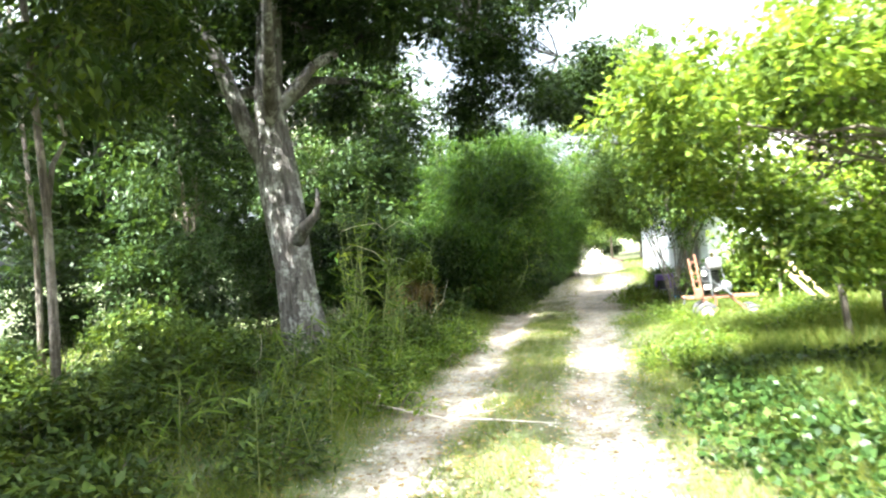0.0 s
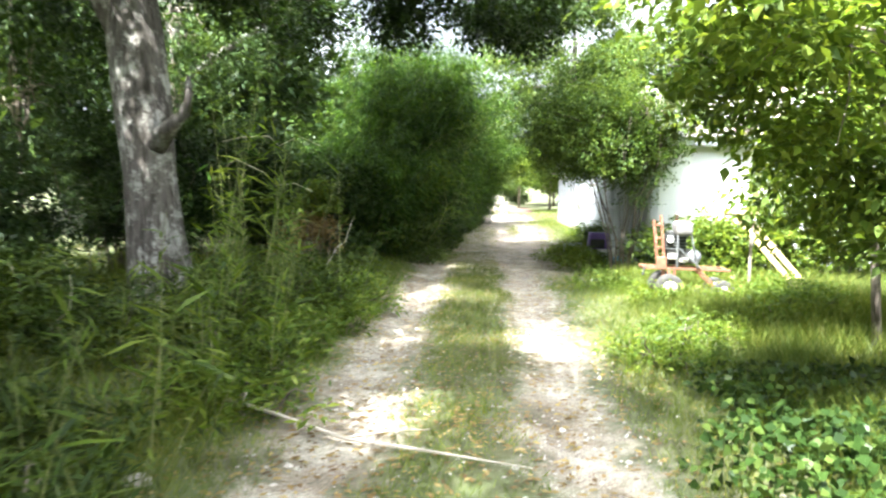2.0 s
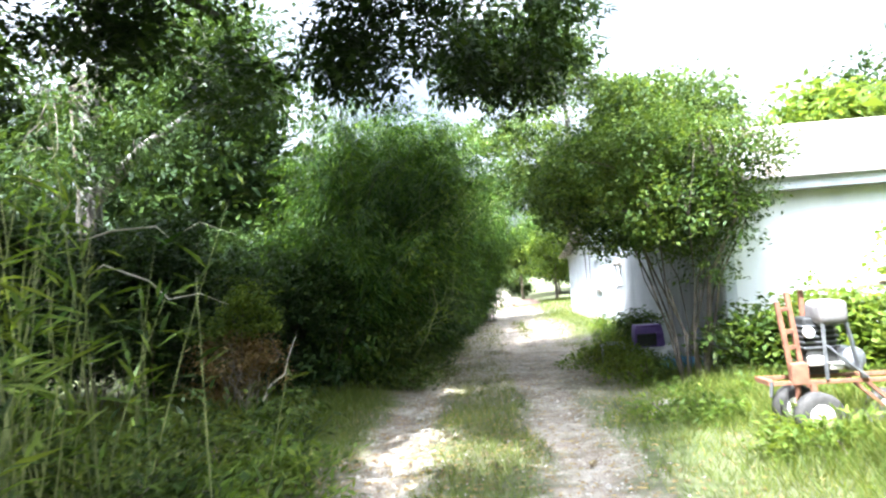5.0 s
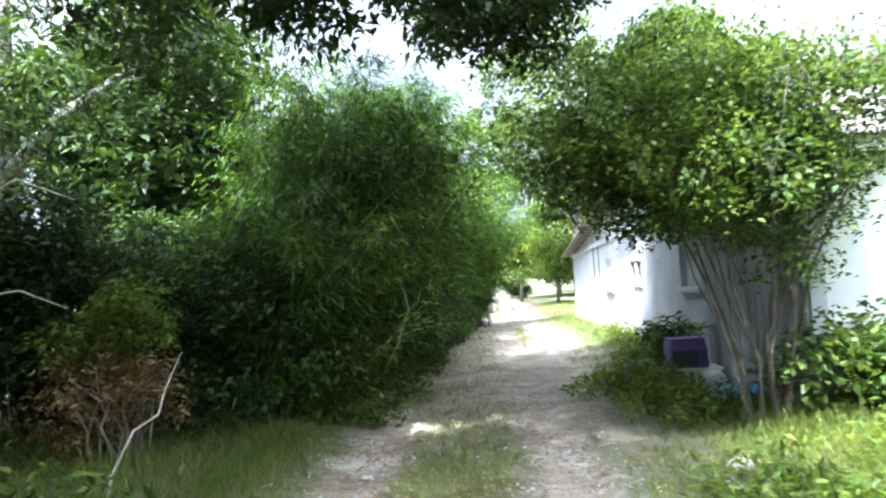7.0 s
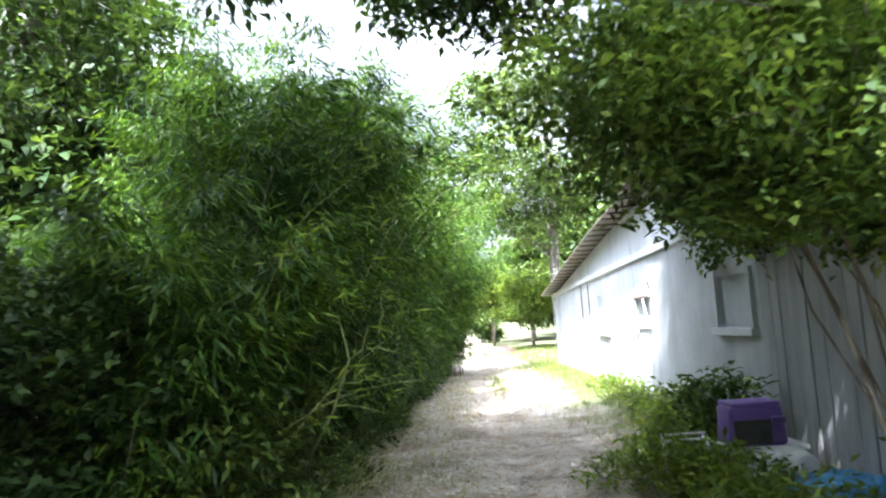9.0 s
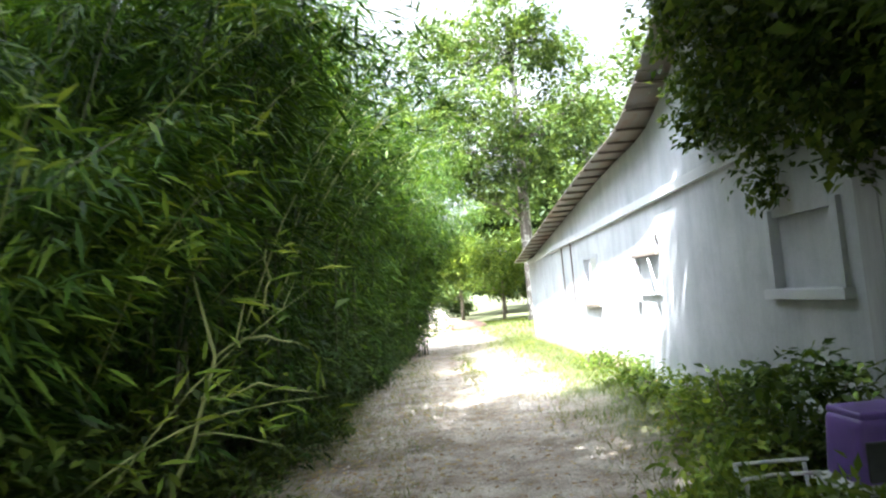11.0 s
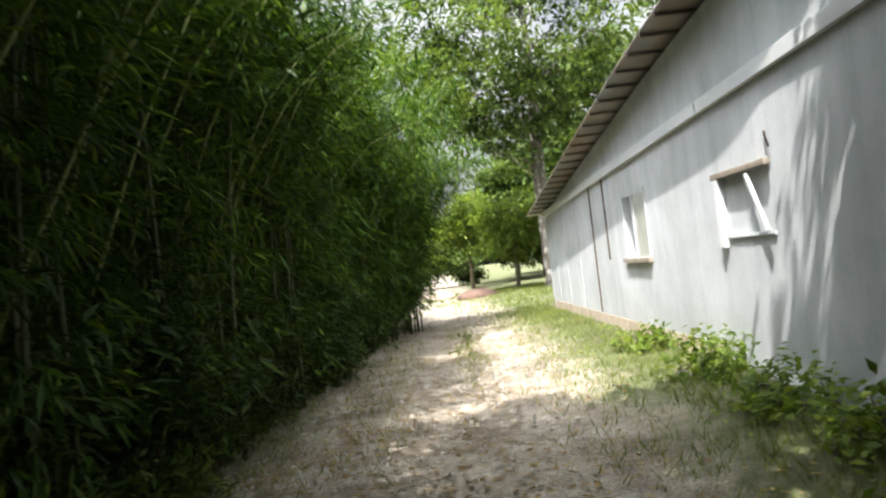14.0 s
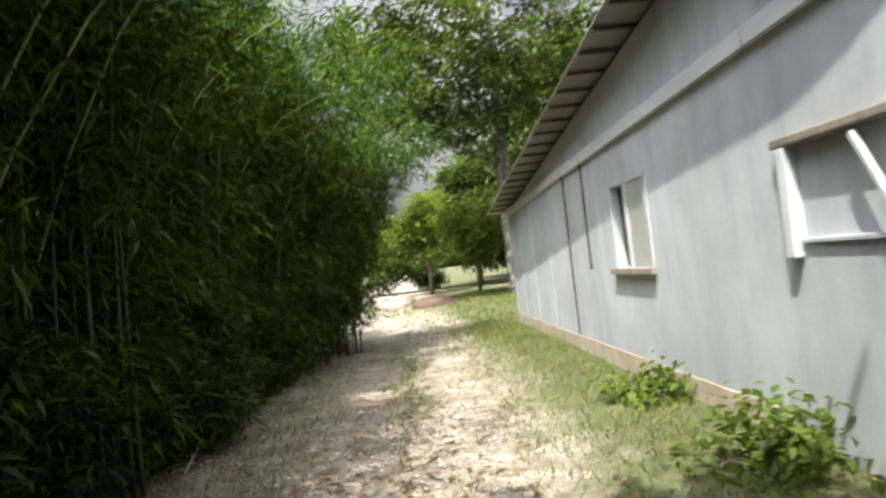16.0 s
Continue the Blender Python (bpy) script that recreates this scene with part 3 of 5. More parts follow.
def build_far_oak():
    rng = np.random.default_rng(15)
    x, y = -9.6, 22.0
    trunk = ([(x, y, -0.2), (x, y, 0.4), (x + 0.05, y, 2.0), (x + 0.15, y, 4.0), (x + 0.3, y, 6.5), (x + 0.4, y, 9.0)], [0.45, 0.34, 0.3, 0.27, 0.2, 0.08])
    limb = ([(x + 0.15, y, 3.8), (x + 1.4, y, 5.0), (x + 2.8, y + 0.3, 6.0)], [0.16, 0.12, 0.05])
    blobs = np.vstack([blob_cloud(rng, (x + 1.2, y, 6.6), (3.6, 2.8, 2.4), 24, 1.0), blob_cloud(rng, (x + 3.6, y + 0.6, 6.0), (1.6, 1.6, 1.2), 9, 0.8)])
    tree("oak_tree", "broad dark oak rising behind the bamboo", (x, y), [trunk, limb], blobs, 16, OAK_BARK, OAK_LEAF, 430, 20, 0.17, 0.085, 0.28, 24, r_bough=0.07)


def build_left_trees():
    rng = np.random.default_rng(21)
    # the last two stand behind the start, added only to shade lane and verge
    for i, (x, y, h, r) in enumerate(((-5.6, 6.4, 7.4, 2.0), (-8.5, 9.5, 6.5, 2.0), (-9.2, 15.0, 5.6, 1.8), (-6.9, 2.4, 7.0, 2.4), (-10.5, 4.5, 6.5, 2.2), (-8.3, 19.5, 5.6, 1.7), (-6.2, -0.6, 8.6, 2.6), (-3.9, -1.6, 8.8, 2.2))):
        stems = [([(x, y, -0.1), (x + 0.1, y, 1.2), (x + 0.05, y + 0.1, 2.5), (x, y, h)], [0.06, 0.052, 0.045, 0.025])]
        low = 3.2 if i == 2 else 3.0
        blobs = blob_cloud(rng, (x + (1.4 if i == 3 else 0.3), y, low + (h - low) * 0.6), (r, r, (h - low) * 0.6 + 0.4), 12, 0.9)
        if i == 3:
            blobs = np.vstack([blobs, blob_cloud(rng, (-3.7, 4.2, 5.8), (1.2, 1.6, 0.7), 8, 0.6), blob_cloud(rng, (-6.4, 0.8, 5.8), (1.6, 1.4, 1.0), 8, 0.8), blob_cloud(rng, (-5.2, 4.6, 6.4), (1.5, 1.5, 0.8), 8, 0.7)])
        # crown pieces added high over the verge to throw shade on the lane
        if i == 7:
            blobs = np.vstack([blobs, blob_cloud(rng, (-2.8, 4.2, 7.6), (1.7, 2.6, 0.6), 20, 0.55), blob_cloud(rng, (-4.6, 3.4, 7.4), (1.8, 2.4, 0.7), 14, 0.6)])
        # oak leaf is the darker tone here, standing for crowns in shade
        tree("young_tree", "slender young tree with drooping dark leaves in the shady brush", (x, y), stems, blobs, 30 + i, GREY_BARK, BRUSH_LEAF if i in (0, 3) else OAK_LEAF, (900, 450, 220, 1500, 500, 200, 1100, 2900)[i], 18, 0.16, 0.06, 0.24, 14, 0.5, group="young trees in the brush", r_bough=0.03)


def build_myrtle():
    rng = np.random.default_rng(41)
    x, y = 1.75, 15.75
    stems = []
    rnd = random.Random(8)
    for q in range(15):
        a = q * 2.399 + 0.4
        lean, r = 0.28 + 0.5 * rnd.random(), rnd.uniform(0.009, 0.019)
        if q == 3:
            a, lean, r = -0.75, 0.5, 0.034
        dx, dy = math.cos(a), math.sin(a)
        p = [(x + 0.12 * dx, y + 0.12 * dy, -0.05)]
        for z, k in ((0.7, 0.25), (1.4, 0.55), (2.1, 0.95), (2.8, 1.25)):
            p.append((x + lean * k * dx * 1.3 + rnd.uniform(-.1, .1), y + lean * k * dy * 1.3 + rnd.uniform(-.1, .1), z))
        stems.append((p, [r, r * 0.9, r * 0.78, r * 0.6, r * 0.3]))
    blobs = np.vstack([blob_cloud(rng, (1.35, 15.7, 2.75), (1.35, 1.2, 0.75), 20, 0.46), blob_cloud(rng, (1.5, 16.0, 3.2), (1.1, 1.1, 0.4), 8, 0.36),
                       blob_cloud(rng, (0.75, 15.6, 2.3), (0.6, 0.7, 0.4), 6, 0.4),
                       blob_cloud(rng, (2.3, 15.4, 2.7), (0.7, 0.6, 0.5), 6, 0.36),
                       # tuft hidden behind the crown, added to shade the barn wall
                       blob_cloud(rng, (1.0, 16.7, 3.0), (0.7, 0.7, 0.45), 9, 0.42),
                       blob_cloud(rng, (1.3, 15.5, 1.75), (0.6, 0.5, 0.5), 9, 0.2), blob_cloud(rng, (2.2, 15.5, 1.9), (0.5, 0.3, 0.6), 7, 0.22)])
    tree("crape_myrtle", "many-stemmed small tree with pale bare stems by the barn corner", (x, y), stems, blobs, 42, MYRTLE_BARK, MYRTLE_LEAF, 2050, 22, 0.06, 0.034, 0.15, 32, 0.2, r_bough=0.025)


def build_right_saplings():
    rng = np.random.default_rng(51)
    for i, (x, y, h, n, blobs) in enumerate((
            (3.3, 6.6, 4.4, 800, np.vstack([blob_cloud(rng, (2.7, 6.6, 3.0), (1.1, 1.1, 0.75), 11, 0.45), blob_cloud(rng, (1.1, 6.9, 2.9), (1.0, 0.8, 0.4), 11, 0.3), blob_cloud(rng, (1.5, 7.7, 2.3), (0.8, 0.6, 0.65), 14, 0.3), blob_cloud(rng, (2.5, 7.6, 1.8), (0.7, 0.7, 0.8), 12, 0.36)])),
            (3.1, 9.6, 4.4, 900, blob_cloud(rng, (2.85, 9.6, 2.6), (1.4, 0.9, 1.3), 24, 0.45)),
            (4.0, 10.8, 4.6, 420, blob_cloud(rng, (4.0, 10.6, 2.5), (0.9, 1.0, 1.5), 14, 0.55)),
            (3.9, 4.6, 3.8, 330, blob_cloud(rng, (3.7, 4.6, 2.0), (0.8, 1.1, 1.1), 12, 0.5)),
            (5.4, 8.2, 5.0, 420, blob_cloud(rng, (5.2, 8.2, 2.8), (1.1, 1.3, 1.7), 14, 0.65)))):
        stems = [([(x, y, -0.1), (x - 0.1, y, 1.0), (x - 0.2, y + 0.1, 2.2), (x - 0.3, y, h - 0.5)], [0.05, 0.04, 0.032, 0.012])]
        # lime leaf gives these crowns the brightness of full sun
        tree("sapling", "leafy sapling with broad light green leaves beside the lane", (x, y), stems, blobs, 60 + i, GREY_BARK, LIME_LEAF, n, 18, 0.095, 0.055, 0.17, 14, 0.35, group="saplings beside the lane", r_bough=0.018)


build_oak()
build_far_oak()
build_left_trees()
build_myrtle()
build_right_saplings()


# ---------------------------------------------------------------- bamboo
def build_bamboo(x, y, seed, height, culms, reach, clumps, lean=0.9):
    rng = np.random.default_rng(seed)
    rnd = random.Random(seed)
    t = thing("bamboo_clump", (x, y, 0), "dense green bamboo clump arching over the lane", "bamboo", "bamboo along the lane")
    at, dirs = [], []
    for _ in range(culms):
        a = rnd.uniform(0, 2 * math.pi)
        r = reach * math.sqrt(rnd.random()) * 0.8
        bx, by = x + r * math.cos(a), y + r * math.sin(a)
        h = height * rnd.uniform(0.7, 1.08) * (1.2 if rnd.random() < 0.1 else 1.0)
        ox = rnd.uniform(-0.3, 1.35) * lean + 0.25 * math.cos(a)
        oy = rnd.uniform(-0.7, 0.7) * lean + 0.25 * math.sin(a)
        n = 10
        pts = []
        for i in range(n + 1):
            k = i / n
            bend = k ** 2.2
            pts.append((bx + ox * bend * 1.1, by + oy * bend * 1.1, -0.05 + h * (k - 0.12 * k ** 4)))
        rad = rnd.uniform(0.013, 0.021)
        tube("culm", pts, [rad * (1 - 0.8 * i / n) for i in range(n + 1)], CULM, t, 6)
        p = np.array(pts)
        m = max(6, clumps // (2 * culms))
        k = rng.uniform(0.05, 1.0, m) ** 0.7
        base = np.stack([np.interp(k, np.linspace(0, 1, n + 1), p[:, j]) for j in range(3)], 1)
        d = unit(rng, m)
        d[:, 2] = np.abs(d[:, 2]) * 0.2
        base = base + d * rng.uniform(0.05, 0.62, (m, 1)) * (1.1 - 0.55 * k[:, None])
        base[:, 2] -= rng.uniform(0, 0.12, m)
        at.append(base)
        dirs.append(d)
    at, dirs = np.vstack(at), np.vstack(dirs)
    keep = at[:, 2] > 0.15
    at, dirs = at[keep], dirs[keep]
    per = 17
    q = np.repeat(at, per, 0) + rng.normal(size=(len(at) * per, 3)) * np.array([0.10, 0.10, 0.06])
    put("foliage", quads_mesh("foliage", leaf_quads(rng, q, 0.16, 0.022, 0.55, np.repeat(dirs, per, 0), fold=0.1), BAMBOO_LEAF), t)


for i, (x, y, h, c, r) in enumerate(((-3.1, 17.8, 2.7, 20, 0.7), (-4.3, 18.9, 2.9, 20, 0.9), (-2.75, 19.5, 4.9, 32, 0.8), (-3.9, 20.8, 5.4, 28, 0.9), (-2.5, 21.3, 5.6, 34, 0.9),
                                      (-2.3, 23.2, 5.8, 34, 0.9), (-3.8, 22.8, 6.4, 26, 1.0), (-2.2, 25.2, 5.8, 34, 0.9), (-3.6, 25.2, 6.8, 28, 1.0), (-2.05, 27.2, 5.6, 32, 0.85),
                                      (-3.4, 27.8, 6.9, 28, 1.0), (-1.75, 29.3, 5.2, 28, 0.8), (-1.45, 30.9, 4.9, 28, 0.8), (-3.2, 30.8, 6.4, 28, 1.0), (-1.0, 32.4, 4.6, 26, 0.7), (-2.4, 33.2, 5.6, 26, 0.9))):
    build_bamboo(x, y, 100 + i, h, c, r, 2500 if x > -3.2 else 1600, 0.9 if y < 21 else 0.7 if y < 29 else 1.0)



# ---------------------------------------------------------------- shrubs and brush
def shrub(label, blobs, seed, leaf, clumps, per, length, width, spread, droop=0.2, shell=0.5, stems=8, group="", bark=None, name="shrub"):
    rng = np.random.default_rng(seed)
    b = np.array(blobs, dtype=float)
    cx, cy = float(b[:, 0].mean()), float(b[:, 1].mean())
    t = thing(name, (cx, cy, 0), label, "bush", group)
    for e in in_blobs(rng, b, stems, 0.8):
        foot = (e[0] * 0.4 + cx * 0.6, e[1] * 0.4 + cy * 0.6, -0.05)
        tube("stem", bough(rng, foot, e, 0.15, 6), [0.012, 0.010, 0.009, 0.007, 0.005, 0.002], bark or GREY_BARK, t, 5)
    put("leaves", quads_mesh("leaves", foliage(rng, b, clumps, per, length, width, spread, droop, shell), leaf), t)
    return t


def build_shrubs():
    rng = np.random.default_rng(71)
    # the dark brush wall between the oak and the bamboo; oak leaf colour adds its shade
    for i, (x, y, h) in enumerate(((-5.7, 16.9, 3.0), (-5.2, 17.2, 2.9), (-3.8, 17.0, 2.4), (-6.0, 16.0, 3.1), (-5.9, 14.4, 2.9), (-7.0, 14.4, 3.2), (-6.6, 10.2, 2.4), (-7.4, 12.0, 3.0), (-7.2, 4.6, 2.0), (-5.8, 17.6, 2.7),
                                 # row behind the bamboo, added to block light showing through the culms
                                 (-5.4, 19.6, 3.2), (-5.5, 21.6, 3.4), (-5.3, 23.6, 3.2), (-5.2, 25.6, 3.2), (-5.0, 27.6, 3.0), (-4.9, 29.6, 2.8), (-4.6, 31.6, 2.4), (-3.0, 32.6, 1.6), (-8.6, 17.2, 3.2), (-9.4, 11.0, 2.6))):
        blobs = blob_cloud(rng, (x, y, h * 0.52), (0.75, 0.75, h * 0.42), 9, 0.55)
        shrub("dark tangled shrub in the shady roadside brush", blobs, 200 + i, OAK_LEAF, 560, 16, 0.09, 0.05, 0.16, group="brush beside the lane", stems=14)
    # weeds at the foot
    for i, (x, y, h) in enumerate(((-2.9, 8.2, 0.55), (-3.3, 9.6, 0.8), (-2.9, 10.9, 0.75), (-3.6, 11.6, 1.0), (-2.9, 12.6, 0.9), (-3.9, 8.4, 0.7), (-3.4, 6.8, 0.55), (-4.3, 6.6, 0.6), (-2.8, 5.4, 0.4), (-3.6, 4.6, 0.5), (-4.6, 4.4, 0.6), (-4.6, 9.6, 0.8), (-2.45, 7.6, 0.4), (-2.4, 9.0, 0.45), (-2.5, 10.4, 0.5), (-2.45, 11.8, 0.4))):
        blobs = blob_cloud(rng, (x, y, h * 0.42), (0.5, 0.6, h * 0.35), 6, 0.32)
        # brush leaf darkens the first twelve for shade, lime brightens the rest
        shrub("knee-high leafy weeds at the shady lane edge", blobs, 230 + i, BRUSH_LEAF if i < 12 else LIME_LEAF, 130, 12, 0.10, 0.028, 0.12, -0.2, group="weeds at the lane edge", stems=10, name="weed_clump")
    # low dark brush at the start of the lane
    for i, (x, y, h) in enumerate(((-4.6, 5.6, 0.9), (-5.6, 5.0, 1.1), (-5.3, 7.4, 1.2), (-4.4, 3.4, 0.7), (-6.4, 6.6, 1.3), (-6.2, 8.6, 1.4), (-5.0, 9.0, 1.0), (-7.6, 7.4, 1.5), (-3.4, 3.4, 0.5), (-8.4, 5.6, 1.4))):
        blobs = blob_cloud(rng, (x, y, h * 0.45), (0.6, 0.6, h * 0.38), 8, 0.4)
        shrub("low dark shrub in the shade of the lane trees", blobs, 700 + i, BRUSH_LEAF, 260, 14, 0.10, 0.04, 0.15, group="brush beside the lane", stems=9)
    # leafy skirt of the bamboo on the lane side, added to darken its foot
    for i in range(13):
        y = 21.2 + i * 0.95
        x = -2.05 + 0.075 * (y - 21.2) + rng.uniform(-0.08, 0.08)
        h = 1.25 + 0.35 * math.sin(i * 2.1)
        blobs = blob_cloud(rng, (x, y, h * 0.5), (0.25, 0.55, h * 0.42), 9, 0.34)
        shrub("dark undergrowth added to deepen the shade in the bamboo", blobs, 720 + i, IVY_LEAF, 330, 14, 0.11, 0.026, 0.15, group="undergrowth in the bamboo", stems=6, name="undergrowth")
    # dark undergrowth added among the bamboo culms to stand for deep shade
    for i in range(15):
        x, y = (-3.3 if i % 2 else -2.75) + 0.02 * i, 17.6 + i * 0.98
        blobs = blob_cloud(rng, (x, y, 0.55), (0.4, 0.55, 0.42), 7, 0.42)
        shrub("dark undergrowth added to deepen the shade in the bamboo", blobs, 310 + i, BRUSH_LEAF, 260, 14, 0.10, 0.04, 0.16, group="undergrowth in the bamboo", stems=6, name="undergrowth")
    for i in range(12):
        x, y = -1.95 + 0.04 * i + rng.uniform(-0.1, 0.1), 17.2 + i * 1.25
        blobs = blob_cloud(rng, (x, y, 0.12), (0.25, 0.5, 0.1), 6, 0.2)
        shrub("low green weeds along the bamboo foot", blobs, 330 + i, BRUSH_LEAF, 110, 12, 0.09, 0.022, 0.1, -0.3, group="weeds along the bamboo foot", stems=6, name="weed_clump")
    # lush weeds in the sun
    for i, (x, y, h) in enumerate(((1.5, 10.2, 0.35), (2.4, 10.6, 0.4), (3.2, 11.4, 0.45), (3.6, 12.2, 0.45), (1.1, 9.4, 0.3), (3.0, 14.3, 0.25), (3.4, 12.7, 0.35), (1.2, 13.9, 0.18), (1.2, 17.7, 0.35), (1.0, 18.3, 0.3), (1.3, 16.6, 0.3), (2.3, 14.6, 0.2), (1.75, 12.35, 0.22), (2.35, 12.25, 0.26), (2.9, 12.4, 0.3))):
        blobs = blob_cloud(rng, (x, y, h * 0.42), (0.5, 0.45, h * 0.35), 6, 0.26)
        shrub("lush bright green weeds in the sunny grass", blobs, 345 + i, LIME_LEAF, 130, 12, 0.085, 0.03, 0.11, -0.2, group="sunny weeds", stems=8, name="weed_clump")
    # dry bush
    blobs = blob_cloud(rng, (-4.1, 15.8, 0.7), (0.55, 0.45, 0.55), 11, 0.32)
    shrub("dry brown bush with some green leaves", blobs, 260, DRY_LEAF, 240, 14, 0.07, 0.025, 0.12, stems=26, name="dry_bush", bark=TIMBER)
    shrub("bright green shoots above the dry bush", blob_cloud(rng, (-4.0, 15.6, 1.35), (0.5, 0.35, 0.3), 9, 0.24), 261, LIME_LEAF, 190, 12, 0.08, 0.03, 0.1, stems=6)
    # before the near wall of the barn
    for i, (x, y, h) in enumerate(((4.4, 15.2, 1.9), (5.4, 15.0, 2.0), (6.4, 14.8, 2.1), (3.4, 15.3, 1.2), (7.4, 14.2, 2.2), (6.2, 12.6, 1.6), (2.75, 15.6, 0.95), (3.3, 15.5, 1.0))):
        blobs = blob_cloud(rng, (x, y, h * 0.5), (0.5, 0.4, h * 0.4), 8, 0.42)
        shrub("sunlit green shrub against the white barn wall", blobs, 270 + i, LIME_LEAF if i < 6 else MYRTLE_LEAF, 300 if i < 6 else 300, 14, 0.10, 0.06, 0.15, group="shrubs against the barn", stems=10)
    # along the lane wall
    for i, (x, y, h, r) in enumerate(((1.75, 19.2, 1.1, 0.42), (2.0, 20.4, 0.6, 0.22), (2.08, 21.5, 0.36, 0.16), (2.05, 22.5, 0.3, 0.2), (1.45, 18.9, 0.5, 0.3), (2.08, 23.8, 0.4, 0.2), (2.12, 25.6, 0.25, 0.16), (1.6, 20.2, 0.28, 0.26))):
        blobs = blob_cloud(rng, (x, y, h * 0.45), (r, r * 1.3, h * 0.36), 7, 0.26)
        # all but the first take lime leaf, as if sun fell on them
        shrub("low leafy bush growing at the foot of the barn wall", blobs, 290 + i, LIME_LEAF if i else MYRTLE_LEAF, int(30 + 80 * h), 12, 0.085, 0.042, 0.12, group="bushes at the barn foot", stems=8)


build_shrubs()


def build_vine():
    rng = np.random.default_rng(81)
    blobs = [(2.2, 17.6, 3.0, 0.16, 0.9, 0.5), (2.2, 18.9, 3.2, 0.16, 0.9, 0.6), (2.22, 20.2, 2.9, 0.12, 0.7, 0.5), (2.2, 17.2, 2.2, 0.14, 0.5, 0.5), (2.22, 18.6, 2.2, 0.12, 0.4, 0.4), (2.15, 19.6, 3.7, 0.2, 0.8, 0.4), (2.22, 19.9, 2.2, 0.08, 0.2, 0.4),
             (2.2, 20.9, 3.0, 0.12, 0.5, 0.4), (2.15, 18.2, 2.6, 0.2, 0.9, 0.5), (2.1, 19.4, 2.75, 0.2, 0.9, 0.4), (2.15, 17.0, 3.0, 0.2, 0.5, 0.5),
             # high outer masses, added and spaced to shade the wall and leave light streaks
             (1.85, 17.4, 3.5, 0.4, 0.9, 0.5), (1.8, 18.7, 3.8, 0.45, 0.9, 0.55), (1.85, 19.6, 4.0, 0.4, 0.55, 0.5), (1.95, 20.6, 3.6, 0.25, 0.3, 0.4), (1.8, 18.9, 4.4, 0.4, 1.0, 0.4), (1.9, 20.0, 4.4, 0.3, 0.45, 0.3), (1.95, 20.95, 4.25, 0.2, 0.2, 0.3), (1.75, 17.6, 4.0, 0.4, 0.8, 0.4), (2.0, 19.3, 3.4, 0.25, 1.2, 0.4)]
    t = thing("wall_vine", (2.2, 18.5, 2.0), "leafy vine hanging over the barn wall and eave", "vine")
    for y in (16.9, 17.6, 18.4):
        line = [(2.325, y + 0.05 * z + 0.05 * math.sin(3 * z + y), z) for z in (0.0, 0.5, 1.0, 1.5, 2.0, 2.6, 3.2)]
        tube("stem", line, [0.012, 0.011, 0.01, 0.009, 0.008, 0.006, 0.004], GREY_BARK, t, 5)
    put("leaves", quads_mesh("leaves", foliage(rng, blobs, 2700, 16, 0.075, 0.05, 0.13, 0.6, 0.3), MYRTLE_LEAF), t)


build_vine()


def build_ivy():
    """Dark glossy ground cover right of the lane."""
    rng = np.random.default_rng(91)
    n = 26000
    y = rng.uniform(1.5, 9.3, n)
    x = 0.7 + rng.uniform(0, 1, n) ** 0.8 * 4.2 + 0.2 * np.sin(y * 1.7) + 0.12 * np.sin(y * 4.3) + 0.35 * np.clip((y - 7.5) / 1.8, 0, 1)
    edge = np.clip((x - 0.6) / 0.9, 0, 1) * np.clip((9.4 - y) / 1.2, 0, 1)
    hum = np.array([noise.noise(Vector((a * 1.4, b * 1.4, 5.0))) for a, b in zip(x, y)])
    z = 0.05 + edge * (0.14 + 0.14 * hum + 0.1 * rng.uniform(-1, 1, n))
    keep = (z > 0.03) & (rng.uniform(0, 1, n) < 0.35 + edge)
    x, y, z = x[keep], y[keep], z[keep]
    ob = new("ivy_cover", quads_mesh("ivy_cover", leaf_quads(rng, np.stack([x, y, z], 1), 0.075, 0.062, 0.15), IVY_LEAF))
    tagged(ob, "dark glossy ivy covering the ground beside the lane", "ivy", kind="stuff")


build_ivy()


# ---------------------------------------------------------------- grass
def grass_blades(rng, x, y, height, width=0.006, lean=0.5):
    n = len(x)
    z = np.array([ground_z(a, b) for a, b in zip(x, y)])
    at = np.stack([x, y, z - 0.01], 1)
    d = unit(rng, n) * lean
    d[:, 2] = 1.0
    h = height * rng.uniform(0.5, 1.3, n)[:, None] if np.isscalar(height) else (height * rng.uniform(0.5, 1.3, n))[:, None]
    s = unit(rng, n)
    s[:, 2] = 0
    s *= width / 2 * (1 + h * 3)
    q = np.empty((n, 4, 3))
    q[:, 0] = at - s
    q[:, 1] = at + s
    q[:, 2] = at + d * h + s * 0.15
    q[:, 3] = at + d * h * 0.98 - s * 0.15
    return q


def step(a, b, v):
    k = max(0.0, min(1.0, (v - a) / (b - a)))
    return k * k * (3 - 2 * k)


